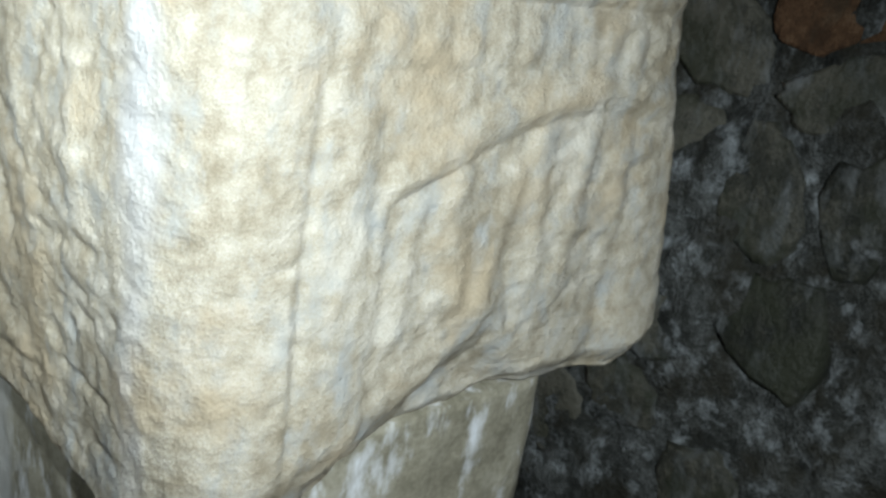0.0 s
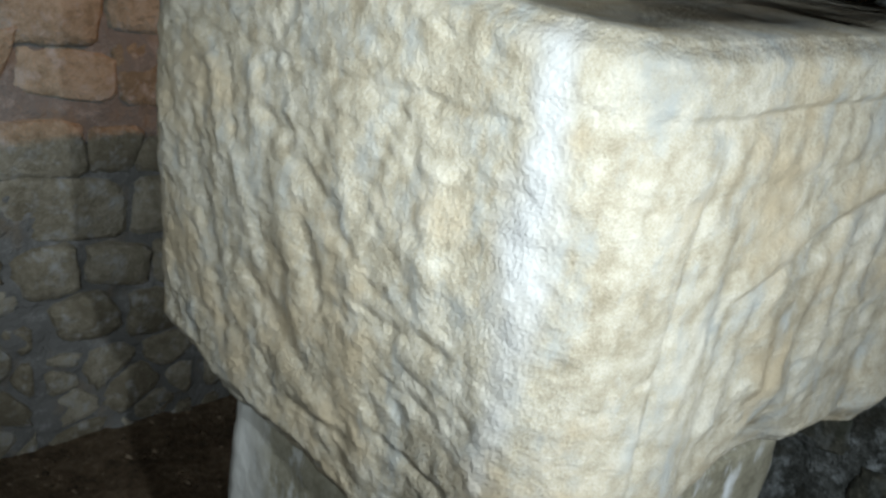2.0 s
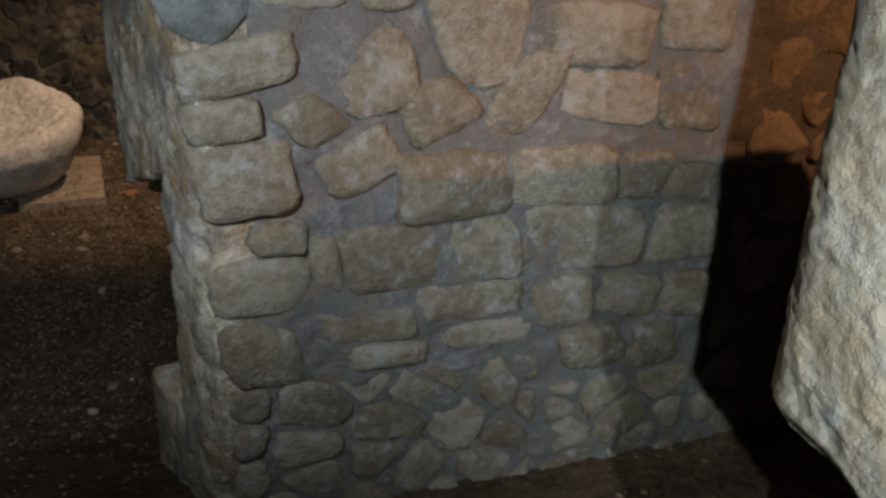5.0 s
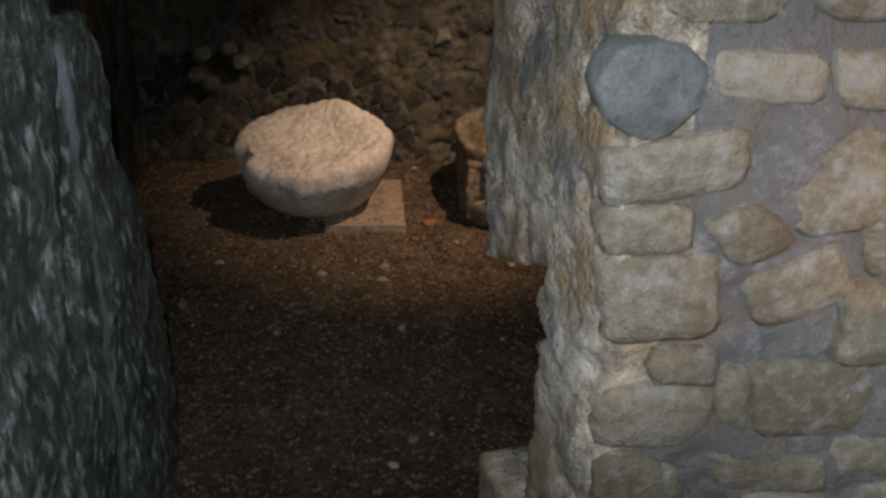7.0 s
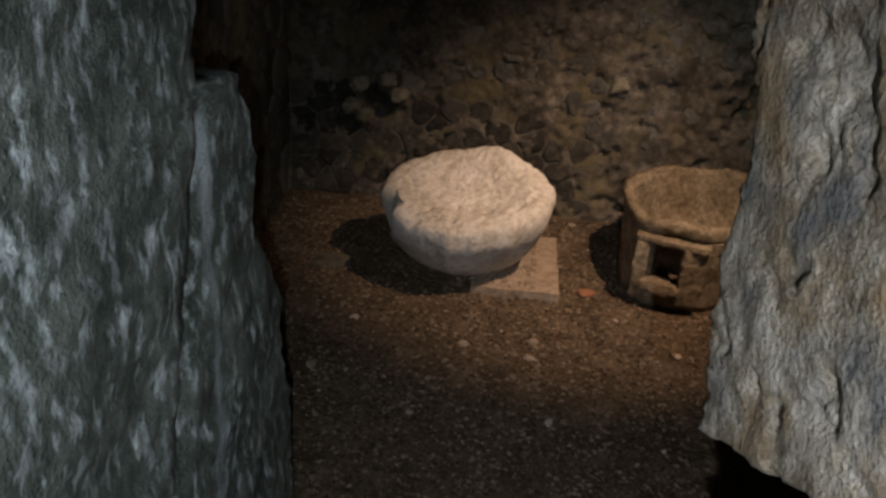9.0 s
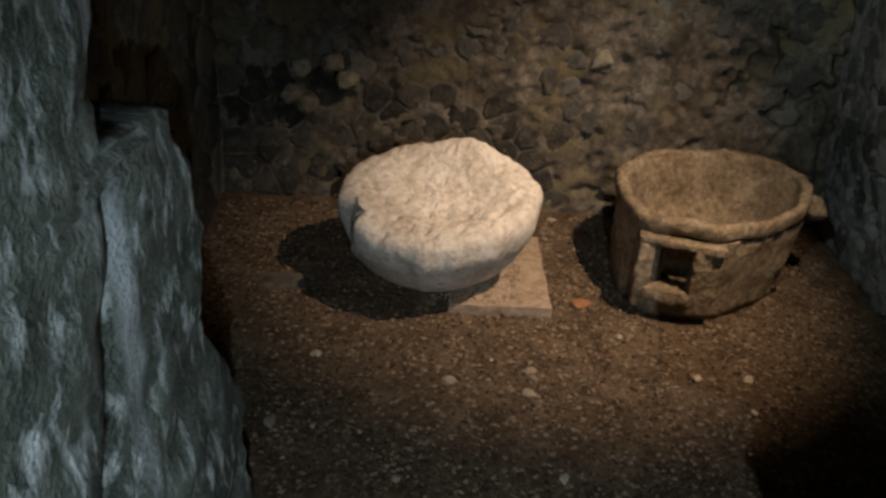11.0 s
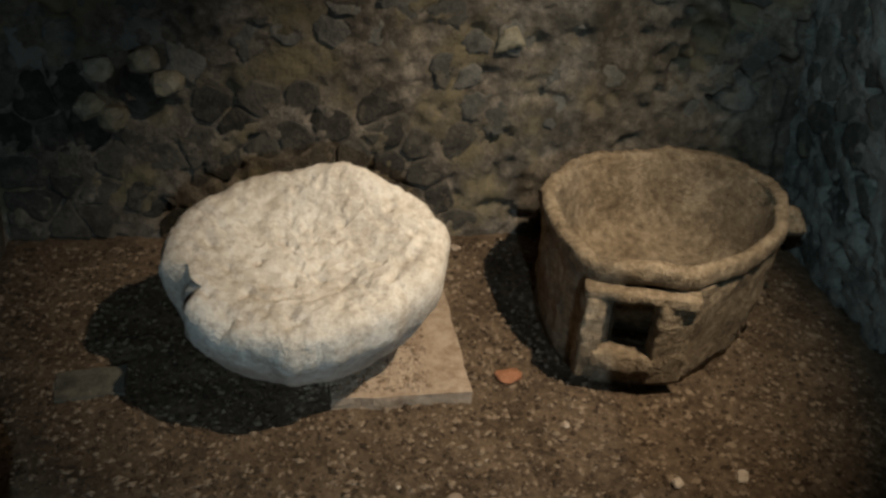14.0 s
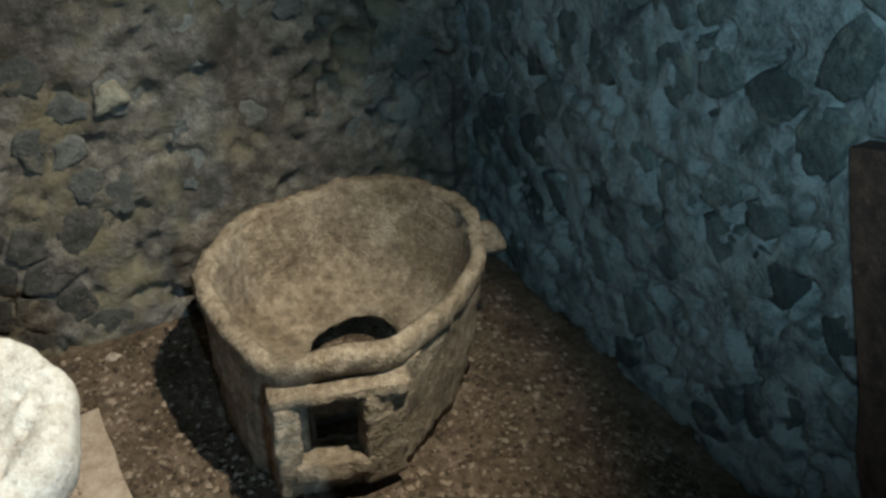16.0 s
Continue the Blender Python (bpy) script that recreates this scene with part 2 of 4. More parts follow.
def rough_sheet(name, origin, u, v, n, ulen, vlen, step, amp, material, thick=0.3, scale=3.0, shape=None, pits=0.0):
    """A wall: a front of hills and hollows, closed to a slab of that thickness behind it."""
    origin, u, v, n = Vector(origin), Vector(u), Vector(v), Vector(n)
    nu, nv = max(2, int(ulen / step)), max(2, int(vlen / step))
    verts, faces = [], []
    for j in range(nv + 1):
        for i in range(nu + 1):
            a, b = ulen * i / nu, vlen * j / nv
            p = origin + u * a + v * b
            d = amp * (wob(p, scale) + 0.5 * wob(p + Vector((9, 4, 2)), scale * 4.5, 3))
            if pits:
                d -= pits * max(0.0, wob(p + Vector((3, 8, 5)), 15, 3) - 0.18)
            if shape:
                d += shape(a, b)
            verts.append(p + n * d)
    w = nu + 1
    for j in range(nv):
        for i in range(nu):
            k = j * w + i
            faces.append((k, k + 1, k + w + 1, k + w))
    rim = [i for i in range(w)] + [j * w + nu for j in range(1, nv + 1)] + [nv * w + i for i in range(nu - 1, -1, -1)] + [j * w for j in range(nv - 1, 0, -1)]
    back = len(verts)
    for k in rim:
        i, j = k % w, k // w
        verts.append(origin + u * (ulen * i / nu) + v * (vlen * j / nv) - n * thick)
    m = len(rim)
    for a in range(m):
        faces.append((rim[(a + 1) % m], rim[a], back + a, back + (a + 1) % m))
    faces.append(tuple(back + a for a in range(m - 1, -1, -1)))
    if u.cross(v).dot(n) < 0:
        faces = [tuple(reversed(f)) for f in faces]
    return mesh_object(name, verts, faces, material)


def cells(seeds, lo, hi):
    """The field of each seed: a convex polygon, by cutting the rectangle with the mid-lines to its neighbours."""
    out = []
    pts = np.array(seeds)
    for i, s in enumerate(pts):
        poly = [np.array(q, float) for q in ((lo[0], lo[1]), (hi[0], lo[1]), (hi[0], hi[1]), (lo[0], hi[1]))]
        order = np.argsort(((pts - s) ** 2).sum(1))[1:22]
        for k in order:
            mid, d = (s + pts[k]) / 2, pts[k] - s
            cut = []
            for a, b in zip(poly, poly[1:] + poly[:1]):
                fa, fb = (a - mid) @ d, (b - mid) @ d
                if fa <= 0:
                    cut.append(a)
                if fa * fb < 0:
                    cut.append(a + (b - a) * fa / (fa - fb))
            poly = cut
            if len(poly) < 3:
                break
        out.append(poly)
    return out


def scatter(rng, lo, hi, gap, tries, fixed=(), keep=None):
    pts = [tuple(f) for f in fixed]
    for _ in range(tries):
        p = (rng.uniform(lo[0], hi[0]), rng.uniform(lo[1], hi[1]))
        if keep and not keep(*p):
            continue
        if all((p[0] - q[0]) ** 2 + (p[1] - q[1]) ** 2 > gap * gap for q in pts):
            pts.append(p)
    return pts


def wall_stone(wall, rng, poly, place, u, v, n, proud, material, name="stone", corner=0.84, jag=0.06, dome=0.35, spread=0.5):
    """One uneven, round-shouldered stone over a convex outline, bedded in its wall."""
    c = sum(poly) / len(poly)
    poly = [r for a, b in zip(poly, poly[1:] + poly[:1]) for r in (a * corner + b * (1 - corner), a * 0.5 + b * 0.5, a * (1 - corner) + b * corner)]
    poly = [q + (q - c) * rng.uniform(-jag, jag) for q in poly]
    h = proud * rng.uniform(1 - spread, 1 + spread)
    tilt_u, tilt_v = rng.uniform(-0.12, 0.12), rng.uniform(-0.12, 0.12)
    verts, faces = [], []
    rings = ((1.03, -0.045), (1.0, h * 0.35), (0.90, h * 0.88), (0.62, h * (1 + dome * 0.5)))
    for f, d in rings:
        for q in poly:
            r = c + (q - c) * f
            lift = d + (0 if d < 0 else (r - c)[0] * tilt_u + (r - c)[1] * tilt_v + rng.uniform(-0.1, 0.1) * h)
            verts.append(place + u * r[0] + v * r[1] + n * lift)
    m = len(poly)
    for k in range(len(rings) - 1):
        for a in range(m):
            faces.append((k * m + a, k * m + (a + 1) % m, (k + 1) * m + (a + 1) % m, (k + 1) * m + a))
    verts.append(place + u * c[0] + v * c[1] + n * h * (1 + dome))
    for a in range(m):
        faces.append(((len(rings) - 1) * m + a, (len(rings) - 1) * m + (a + 1) % m, len(verts) - 1))
    if u.cross(v).dot(n) < 0:
        faces = [tuple(reversed(f)) for f in faces]
    return child(mesh_object(name, verts, faces, material), wall)


def rubble(wall, rng, seeds, lo, hi, place, u, v, n, joint, proud, material, name="stone", accept=None, corner=0.84, jag=0.06, dome=0.35, spread=0.5, first=None):
    """Stones set one by one into a wall, in the fields round their seeds."""
    u, v, n, place = Vector(u), Vector(v), Vector(n), Vector(place)
    for poly, seed in zip(cells(seeds, lo, hi), seeds):
        if len(poly) < 3 or (accept and not accept(*seed)):
            continue
        c = sum(poly) / len(poly)
        size = np.mean([np.linalg.norm(q - c) for q in poly])
        if size < joint * 1.6:
            continue
        shrink = max(0.3, 1 - joint * rng.uniform(0.6, 1.5) / size)
        poly = [c + (q - c) * shrink for q in poly]
        wall_stone(wall, rng, poly, place, u, v, n, proud, first if first and seed == seeds[0] else material, name, corner, jag, dome, spread)


def hewn(x, z, half, tall, tilt=0.0, shear=0.0, taper=0.0, bulge=None):
    """Outline of a roughly hewn stone: a leaning, tapering four-sided field."""
    half, tall = half + 0.007, tall + 0.006
    bulge = 0.05 + 0.10 * abs(wob((x, z, 6), 9)) if bulge is None else bulge
    c, d = math.cos(radians(tilt)), math.sin(radians(tilt))
    out = []
    corner, mid = 1 - 0.55 * bulge, 1 + 0.5 * bulge
    for a, b in ((-corner, -corner), (0, -mid), (corner, -corner), (mid, 0), (corner, corner), (0, mid), (-corner, corner), (-mid, 0)):
        p, q = a * half * (1 + taper * b) + b * tall * shear + 0.10 * half * wob((x, z, a + 3 * b), 7), b * tall + 0.10 * tall * wob((z, a, x + 3 * b), 7)
        out.append(np.array((x + p * c - q * d, z + p * d + q * c)))
    return out


def smooth(x, a, b):
    t = np.clip((x - a) / (b - a), 0, 1)
    return t * t * (3 - 2 * t)


def ground_height(x, y):
    """The passage lies a step higher than the chamber; the earth slopes down between."""
    return 0.33 * (1 - float(smooth(y, 1.95, 2.85)))


# ---- structure ----
X, Y, Z = (1, 0, 0), (0, 1, 0), (0, 0, 1)

# ground: one sheet of earth under passage and chamber
gx, gy = np.linspace(-2.1, 1.7, 153), np.linspace(-1.4, 5.3, 269)
verts = [(x, y, ground_height(x, y) + 0.010 * wob((x, y, 0), 5) + 0.006 * wob((x, y, 3), 28, 3)) for y in gy for x in gx]
faces = [(j * 153 + i, j * 153 + i + 1, (j + 1) * 153 + i + 1, (j + 1) * 153 + i) for j in range(268) for i in range(152)]
ground = tagged(mesh_object("ground", verts, faces, M_EARTH), "brown gravelly earth floor sloping down into the chamber", "ground", kind="structure")

def back_hollows(a, b):
    """A put-log hole and crumbled pits in the back wall, and the mortar fillet in its corner."""
    x, z = a - 1.95, b - 0.05
    d = 0.0
    for px, pz, r, deep in ((-1.285, 0.445, 0.058, 0.26), (0.26, 0.62, 0.045, 0.07), (0.36, 0.70, 0.05, 0.06), (0.20, 0.52, 0.04, 0.05), (-1.44, 0.36, 0.05, 0.05), (0.40, 0.52, 0.03, 0.05)):
        d -= deep * math.exp(-(((x - px) / r) ** 2 + ((z - pz) / r) ** 2) ** 2)
    rotten = float(smooth(x, 0.0, 0.2)) * float(smooth(z, 0.36, 0.46))
    d -= 0.11 * rotten * max(0.0, wob((x, 2, z), 13, 3) - 0.05) - 0.008 * wob((x, 6, z), 26, 4)
    return d + 0.035 * math.exp(-((x - 0.505 - 0.01 * math.sin(9 * z)) / 0.03) ** 4) * float(smooth(z, 0.1, 0.3))


# passage wall with the large stones: south face y = 1.95, end face runs back to y = 2.42
wall_passage = tagged(rough_sheet("wall_passage", (-0.19, 1.965, 0.0), X, Z, (0, -1, 0), 1.67, 2.6, 0.0125, 0.011, M_MORTAR, 0.46, 3.0, lambda a, b: 0.007 * wob((a, b, 2), 26, 4)), "grey mortared rubble wall with large warm stones", "wall", kind="structure")


def end_profile(a, z):
    """The broken end: a hanging upper part with a ragged lower lip, a recess under it, a low ledge at the foot."""
    lip = 0.995 - 0.44 * max(0.0, a - 0.20) + 0.012 * wob((a, 3, z), 14)
    reach = 0.475 + 0.035 * float(smooth(z, 0.9, 1.1)) + 0.06 * float(smooth(z, 1.28, 1.42)) + 0.016 * wob((1, 7, z), 11)
    if z > lip:
        return a < reach
    if z < 0.445 + 0.02 * wob((a, 5, 1), 12):
        return a < 0.43 + 0.02 * wob((4, 4, z), 10)
    return a < 0.195 + 0.03 * math.exp(-((z - 0.94) / 0.03) ** 2) - 0.03 * math.exp(-((z - 0.89) / 0.02) ** 2) + 0.018 * wob((2, 9, z), 10)


def broken_face(name, origin, u, n, ulen, vlen, step, amp, thick, inside, material):
    """An upright face kept where inside() says so, its ragged border eased, closed to a slab behind."""
    origin, u, n, up = Vector(origin), Vector(u).normalized(), Vector(n).normalized(), Vector((0, 0, 1))
    nu, nv = int(ulen / step), int(vlen / step)
    keep = {(i, j) for i in range(nu) for j in range(nv) if inside((i + 0.5) * step, (j + 0.5) * step)}
    flat, quads = {}, []
    for i, j in sorted(keep):
        ring = ((i, j), (i + 1, j), (i + 1, j + 1), (i, j + 1))
        for q in ring:
            flat.setdefault(q, Vector((q[0] * step, q[1] * step)))
        quads.append(ring)
    edges = collections.Counter()
    for ring in quads:
        for a, b in zip(ring, ring[1:] + ring[:1]):
            edges[(a, b)] += 1
    border = [e for e in edges if (e[1], e[0]) not in edges]
    beside = collections.defaultdict(list)
    for a, b in border:
        beside[a].append(b)
        beside[b].append(a)
    for _ in range(5):
        moved = {k: flat[k] * 0.5 + sum((flat[q] for q in near), Vector((0, 0))) * (0.5 / len(near)) for k, near in beside.items() if 0 < k[0] and 0 < k[1] < nv}
        flat.update(moved)
    index = {k: i for i, k in enumerate(flat)}
    verts = []
    for k, p in flat.items():
        w = origin + u * p[0] + up * p[1]
        d = amp * (wob(w, 5) + 0.7 * wob(w + Vector((9, 4, 2)), 16, 4)) - 0.020 * max(0.0, wob(w + Vector((3, 8, 5)), 15, 4) - 0.1) - 0.018 * float(smooth(0.05 - p[0], 0, 0.05)) ** 2
        verts.append(w + n * (d - (0.012 if k in beside and k[0] > 0 else 0.0)))
    faces = [tuple(index[q] for q in ring) for ring in quads]
    count = len(verts)
    for k, p in flat.items():
        verts.append(origin + u * p[0] + up * p[1] - n * thick)
    faces += [tuple(count + index[q] for q in reversed(ring)) for ring in quads]
    faces += [(index[b], index[a], count + index[a], count + index[b]) for a, b in border]
    if u.cross(up).dot(n) < 0:
        faces = [tuple(reversed(f)) for f in faces]
    return mesh_object(name, verts, faces, material)


wall_end = tagged(broken_face("wall_passage_end", (-0.285, 1.958, 0.0), (-0.22, 0.975, 0), (-0.975, -0.22, 0), 0.64, 2.6, 0.008, 0.006, 0.16, end_profile, M_END), "rough broken end of the rubble wall with a ragged lip", "wall", kind="structure")
wall_east = tagged(rough_sheet("wall_east", (1.27, -1.3, 0.0), Y, Z, (-1, 0, 0), 3.5, 2.6, 0.018, 0.022, M_CRUST, 0.3, 3.0, None, 0.06), "dark damp rubble wall crusted with white lime", "wall", kind="structure")
wall_back = tagged(rough_sheet("wall_back", (-1.95, 5.02, -0.05), X, Z, (0, -1, 0), 2.8, 2.65, 0.011, 0.013, M_CHAMBER, 0.3, 3.0, back_hollows, 0.045), "rough brown mortared wall at the back of the chamber", "wall", kind="structure")
LEAN_UP, LEAN_OUT = (-0.10, 0, 0.995), (-0.995, 0, -0.10)
wall_chamber_east = tagged(rough_sheet("wall_chamber_east", (0.62, 2.45, -0.05), Y, LEAN_UP, LEAN_OUT, 2.6, 2.65, 0.011, 0.013, M_DAMP, 0.3, 3.0, lambda a, b: 0.008 * wob((a, b, 4), 22, 4), 0.09), "blue-grey rubble wall of the chamber", "wall", kind="structure")
wall_chamber_west = tagged(rough_sheet("wall_chamber_west", (-1.68, 3.0, -0.05), Y, Z, (1, 0, 0), 2.1, 2.65, 0.03, 0.025, M_CHAMBER, 0.3), "dark brown rough wall of the chamber", "wall", kind="structure")
wall_south = tagged(rough_sheet("wall_south", (-1.9, -1.2, 0.0), X, Z, (0, 1, 0), 3.4, 2.6, 0.08, 0.02, M_VAULT, 0.3), "dark rough wall closing the passage", "wall", kind="structure")
ceiling = tagged(rough_sheet("ceiling", (-2.1, -1.4, 2.6), X, Y, (0, 0, -1), 3.9, 6.7, 0.1, 0.04, M_VAULT, 0.2, 1.5), "dark rough stone vault over the cellar", "ceiling", kind="structure")


# west wall: a thick mass of streaked plaster that ends in a broken, stepped edge
def west_edge(z):
    edge = 3.01 - 0.10 * float(smooth(z, 0.30, 0.75)) - 0.14 * float(smooth(z, 0.70, 1.0)) - 0.05 * float(smooth(z, 1.10, 1.24))
    edge -= 0.20 * float(smooth(z, 1.24, 1.29)) - 0.07 * math.exp(-((z - 1.385) / 0.03) ** 2)
    return edge + 0.02 * wob((5, 2, z), 9) + 0.008 * wob((1, 2, z), 40)


verts, faces = [], []
rows_z, cols = 170, 130
for j in range(rows_z + 1):
    z = 2.6 * j / rows_z
    edge = west_edge(z)
    for i in range(cols + 1):
        s = i / cols
        if s < 0.8:
            a = s / 0.8
            x, y = -1.13, -1.2 + (edge - 0.035 + 1.2) * (1 - (1 - a) ** 1.6)
        elif s < 0.88:
            q = (s - 0.8) / 0.08 * math.pi / 2
            x, y = -1.165 + 0.035 * math.cos(q), edge - 0.035 + 0.035 * math.sin(q)
        else:
            x, y = -1.165 - 0.6 * (s - 0.88) / 0.12, edge
        d = 0.020 * wob((x, y, z), 3.2) + 0.007 * wob((x, y, z), 16, 3)
        d -= 0.022 * math.exp(-((y - (2.50 - 0.30 * (1.2 - z))) / 0.018) ** 2) * float(smooth(z, 0.3, 0.8)) * float(smooth(1.27 - z, 0, 0.05))
        verts.append((x + d, y + 0.4 * d * (s > 0.8), z))
for j in range(rows_z):
    for i in range(cols):
        k = j * (cols + 1) + i
        faces.append((k, k + 1, k + cols + 2, k + cols + 1))
wall_west = tagged(mesh_object("wall_west", verts, faces, M_PLASTER), "grey-green plastered wall with white lime streaks and broken edge", "wall", kind="structure")
wall_west_core = tagged(rough_sheet("wall_west_core", (-1.30, -1.25, 0.0), Y, Z, (1, 0, 0), 3.7, 2.6, 0.2, 0.0, M_VAULT, 0.6), "dark core of the plastered wall", "wall", kind="structure")


# ---- carved block on its shaft ----
def ring_points(x0, x1, y0, y1, r, count):
    """Points with normals round a rectangle with rounded corners, starting in the middle of the east side."""
    pts = []
    w, h = x1 - x0 - 2 * r, y1 - y0 - 2 * r
    arc = math.pi * r / 2
    total = 2 * w + 2 * h + 4 * arc
    for k in range(count):
        s = total * k / count
        for kind, length in (("e", h / 2), ("ne", arc), ("n", w), ("nw", arc), ("w", h), ("sw", arc), ("s", w), ("se", arc), ("e2", h / 2)):
            if s <= length:
                break
            s -= length
        if kind == "e":
            pts.append((x1, (y0 + y1) / 2 + s, 1, 0))
        elif kind == "e2":
            pts.append((x1, y0 + r + s, 1, 0))
        elif kind == "n":
            pts.append((x1 - r - s, y1, 0, 1))
        elif kind == "w":
            pts.append((x0, y1 - r - s, -1, 0))
        elif kind == "s":
            pts.append((x0 + r + s, y0, 0, -1))
        else:
            cx, cy, a0 = {"ne": (x1 - r, y1 - r, 0), "nw": (x0 + r, y1 - r, 90), "sw": (x0 + r, y0 + r, 180), "se": (x1 - r, y0 + r, 270)}[kind]
            a = radians(a0) + s / r
            pts.append((cx + r * math.cos(a), cy + r * math.sin(a), math.cos(a), math.sin(a)))
    return pts


def near_line(px, pz, ax, az, bx, bz):
    """Distance of the points to a stroke."""
    dx, dz = bx - ax, bz - az
    t = np.clip(((px - ax) * dx + (pz - az) * dz) / (dx * dx + dz * dz), 0, 1)
    return np.hypot(px - ax - t * dx, pz - az - t * dz)


def stroke(px, pz, line, width, depth):
    return depth * np.exp(-(near_line(px, pz, *line) / width) ** 2)


def south_relief(x, z):
    d = np.zeros_like(x)
    d += 0.010 * smooth(z, 1.495, 1.503)
    d += stroke(x, z, (0.40, 1.492, 0.95, 1.502), 0.006, -0.006)
    tongue = np.abs(np.sin((x - 0.40) * math.pi / 0.042))
    d += 0.008 * tongue * smooth(z, 1.43, 1.45) * (1 - smooth(z, 1.475, 1.492)) * smooth(x, 0.385, 0.40)
    d += stroke(x, z, (0.40, 1.428, 0.95, 1.440), 0.005, -0.003)
    for line, width, depth in (((0.377, 1.44, 0.385, 1.00), 0.006, -0.008), ((0.437, 1.42, 0.440, 1.02), 0.006, -0.012), ((0.505, 1.39, 0.520, 1.10), 0.008, -0.006),
                               ((0.475, 1.40, 0.478, 1.05), 0.020, 0.008), ((0.405, 1.26, 0.437, 1.27), 0.006, -0.006), ((0.41, 1.20, 0.435, 1.19), 0.006, -0.006),
                               ((0.41, 1.13, 0.435, 1.15), 0.006, -0.006), ((0.42, 1.23, 0.43, 1.14), 0.008, 0.006)):
        d += stroke(x, z, line, width, depth)
    # arch over the little figures
    arch = 1.315 + 0.085 * np.sin(np.clip((x - 0.52) / 0.44, 0, 1) * math.pi * 0.75)
    inside = smooth(x, 0.515, 0.53) * (1 - smooth(x, 0.93, 0.95))
    d += inside * 0.012 * smooth(z, arch - 0.004, arch + 0.012) * (1 - smooth(z, arch + 0.02, arch + 0.05))
    d -= inside * 0.014 * (1 - smooth(z, arch - 0.012, arch))
    for line, width, depth in (((0.60, 1.31, 0.62, 1.22), 0.022, 0.016), ((0.61, 1.335, 0.612, 1.33), 0.016, 0.014), ((0.69, 1.33, 0.66, 1.18), 0.014, 0.012), ((0.72, 1.36, 0.74, 1.22), 0.016, 0.014),
                               ((0.80, 1.36, 0.78, 1.20), 0.020, 0.015), ((0.86, 1.34, 0.88, 1.20), 0.018, 0.014), ((0.76, 1.27, 0.85, 1.26), 0.010, 0.010), ((0.60, 1.21, 0.68, 1.19), 0.014, 0.012),
                               ((0.945, 1.36, 0.955, 1.16), 0.012, 0.014), ((0.83, 1.32, 0.90, 1.35), 0.010, 0.008), ((0.70, 1.25, 0.72, 1.16), 0.010, -0.008), ((0.56, 1.30, 0.55, 1.18), 0.012, 0.010)):
        d += stroke(x, z, line, width, depth)
    return d


def west_relief(y, z):
    d = np.zeros_like(y)
    for line, width, depth in (((1.24, 1.425, 0.98, 1.44), 0.006, -0.007), ((0.98, 1.44, 0.66, 1.47), 0.006, -0.008), ((0.82, 1.45, 0.868, 1.285), 0.012, -0.007), ((0.99, 1.36, 0.868, 1.285), 0.013, -0.010),
                               ((0.90, 1.42, 0.868, 1.30), 0.016, 0.008), ((0.99, 1.36, 1.05, 1.37), 0.010, -0.010), ((0.95, 1.27, 0.92, 1.20), 0.012, -0.016), ((0.96, 1.22, 0.95, 1.14), 0.022, 0.012),
                               ((1.00, 1.33, 0.98, 1.24), 0.020, 0.010), ((1.05, 1.16, 0.96, 1.12), 0.020, -0.012), ((0.98, 1.08, 0.90, 1.07), 0.024, 0.016), ((0.96, 1.045, 0.86, 1.06), 0.008, -0.012),
                               ((0.80, 1.17, 0.72, 1.17), 0.006, -0.008), ((0.84, 1.23, 0.72, 1.24), 0.008, -0.006), ((0.80, 1.10, 0.70, 1.10), 0.006, -0.008), ((0.78, 1.32, 0.70, 1.31), 0.014, 0.010),
                               ((0.76, 1.40, 0.74, 1.26), 0.020, 0.010), ((1.16, 1.40, 1.12, 1.30), 0.012, 0.010), ((1.13, 1.42, 1.10, 1.33), 0.006, -0.008), ((1.20, 1.30, 1.14, 1.10), 0.018, -0.008),
                               ((1.09, 1.30, 1.05, 1.20), 0.014, 0.010), ((0.86, 1.27, 0.83, 1.05), 0.020, 0.008), ((1.07, 1.41, 1.05, 1.35), 0.016, 0.010), ((0.75, 1.04, 0.69, 1.05), 0.005, -0.007)):
        d += stroke(y, z, line, width, depth)
    return d


def block_floor(x, y):
    """Height of the broken underside round the block."""
    low = 0.965 + 0.02 * wob((x, y, 4), 6)
    if y < 0.72:
        low = 0.955 + 0.075 * float(smooth(x, 0.36, 0.66)) + 0.035 * float(smooth(x, 0.72, 0.78)) + 0.03 * float(smooth(x, 0.91, 0.97)) + 0.006 * wob((x, y, 4), 30)
    elif x > 0.8:
        low = 1.06
    return low


BLOCK = (0.315, 0.978, 0.575, 1.37)
loop = ring_points(*BLOCK, 0.095, 520)
levels, top_z = 190, 1.555
P = np.array(loop)
low = np.array([block_floor(x, y) for x, y, _, _ in loop])
low = (np.roll(low, 2) + np.roll(low, -2) + np.roll(low, 1) + np.roll(low, -1) + low) / 5
chip_wave = np.array([0.022 * wob((x, y, 8), 14) for x, y, _, _ in loop])
# the west face is the most weathered; on the south face the field under the arch
worn = 0.35 + 0.75 * np.clip(-P[:, 2], 0, 1) + 0.35 * smooth(P[:, 0], 0.53, 0.6) * np.clip(-P[:, 3], 0, 1)
verts, faces = [], []
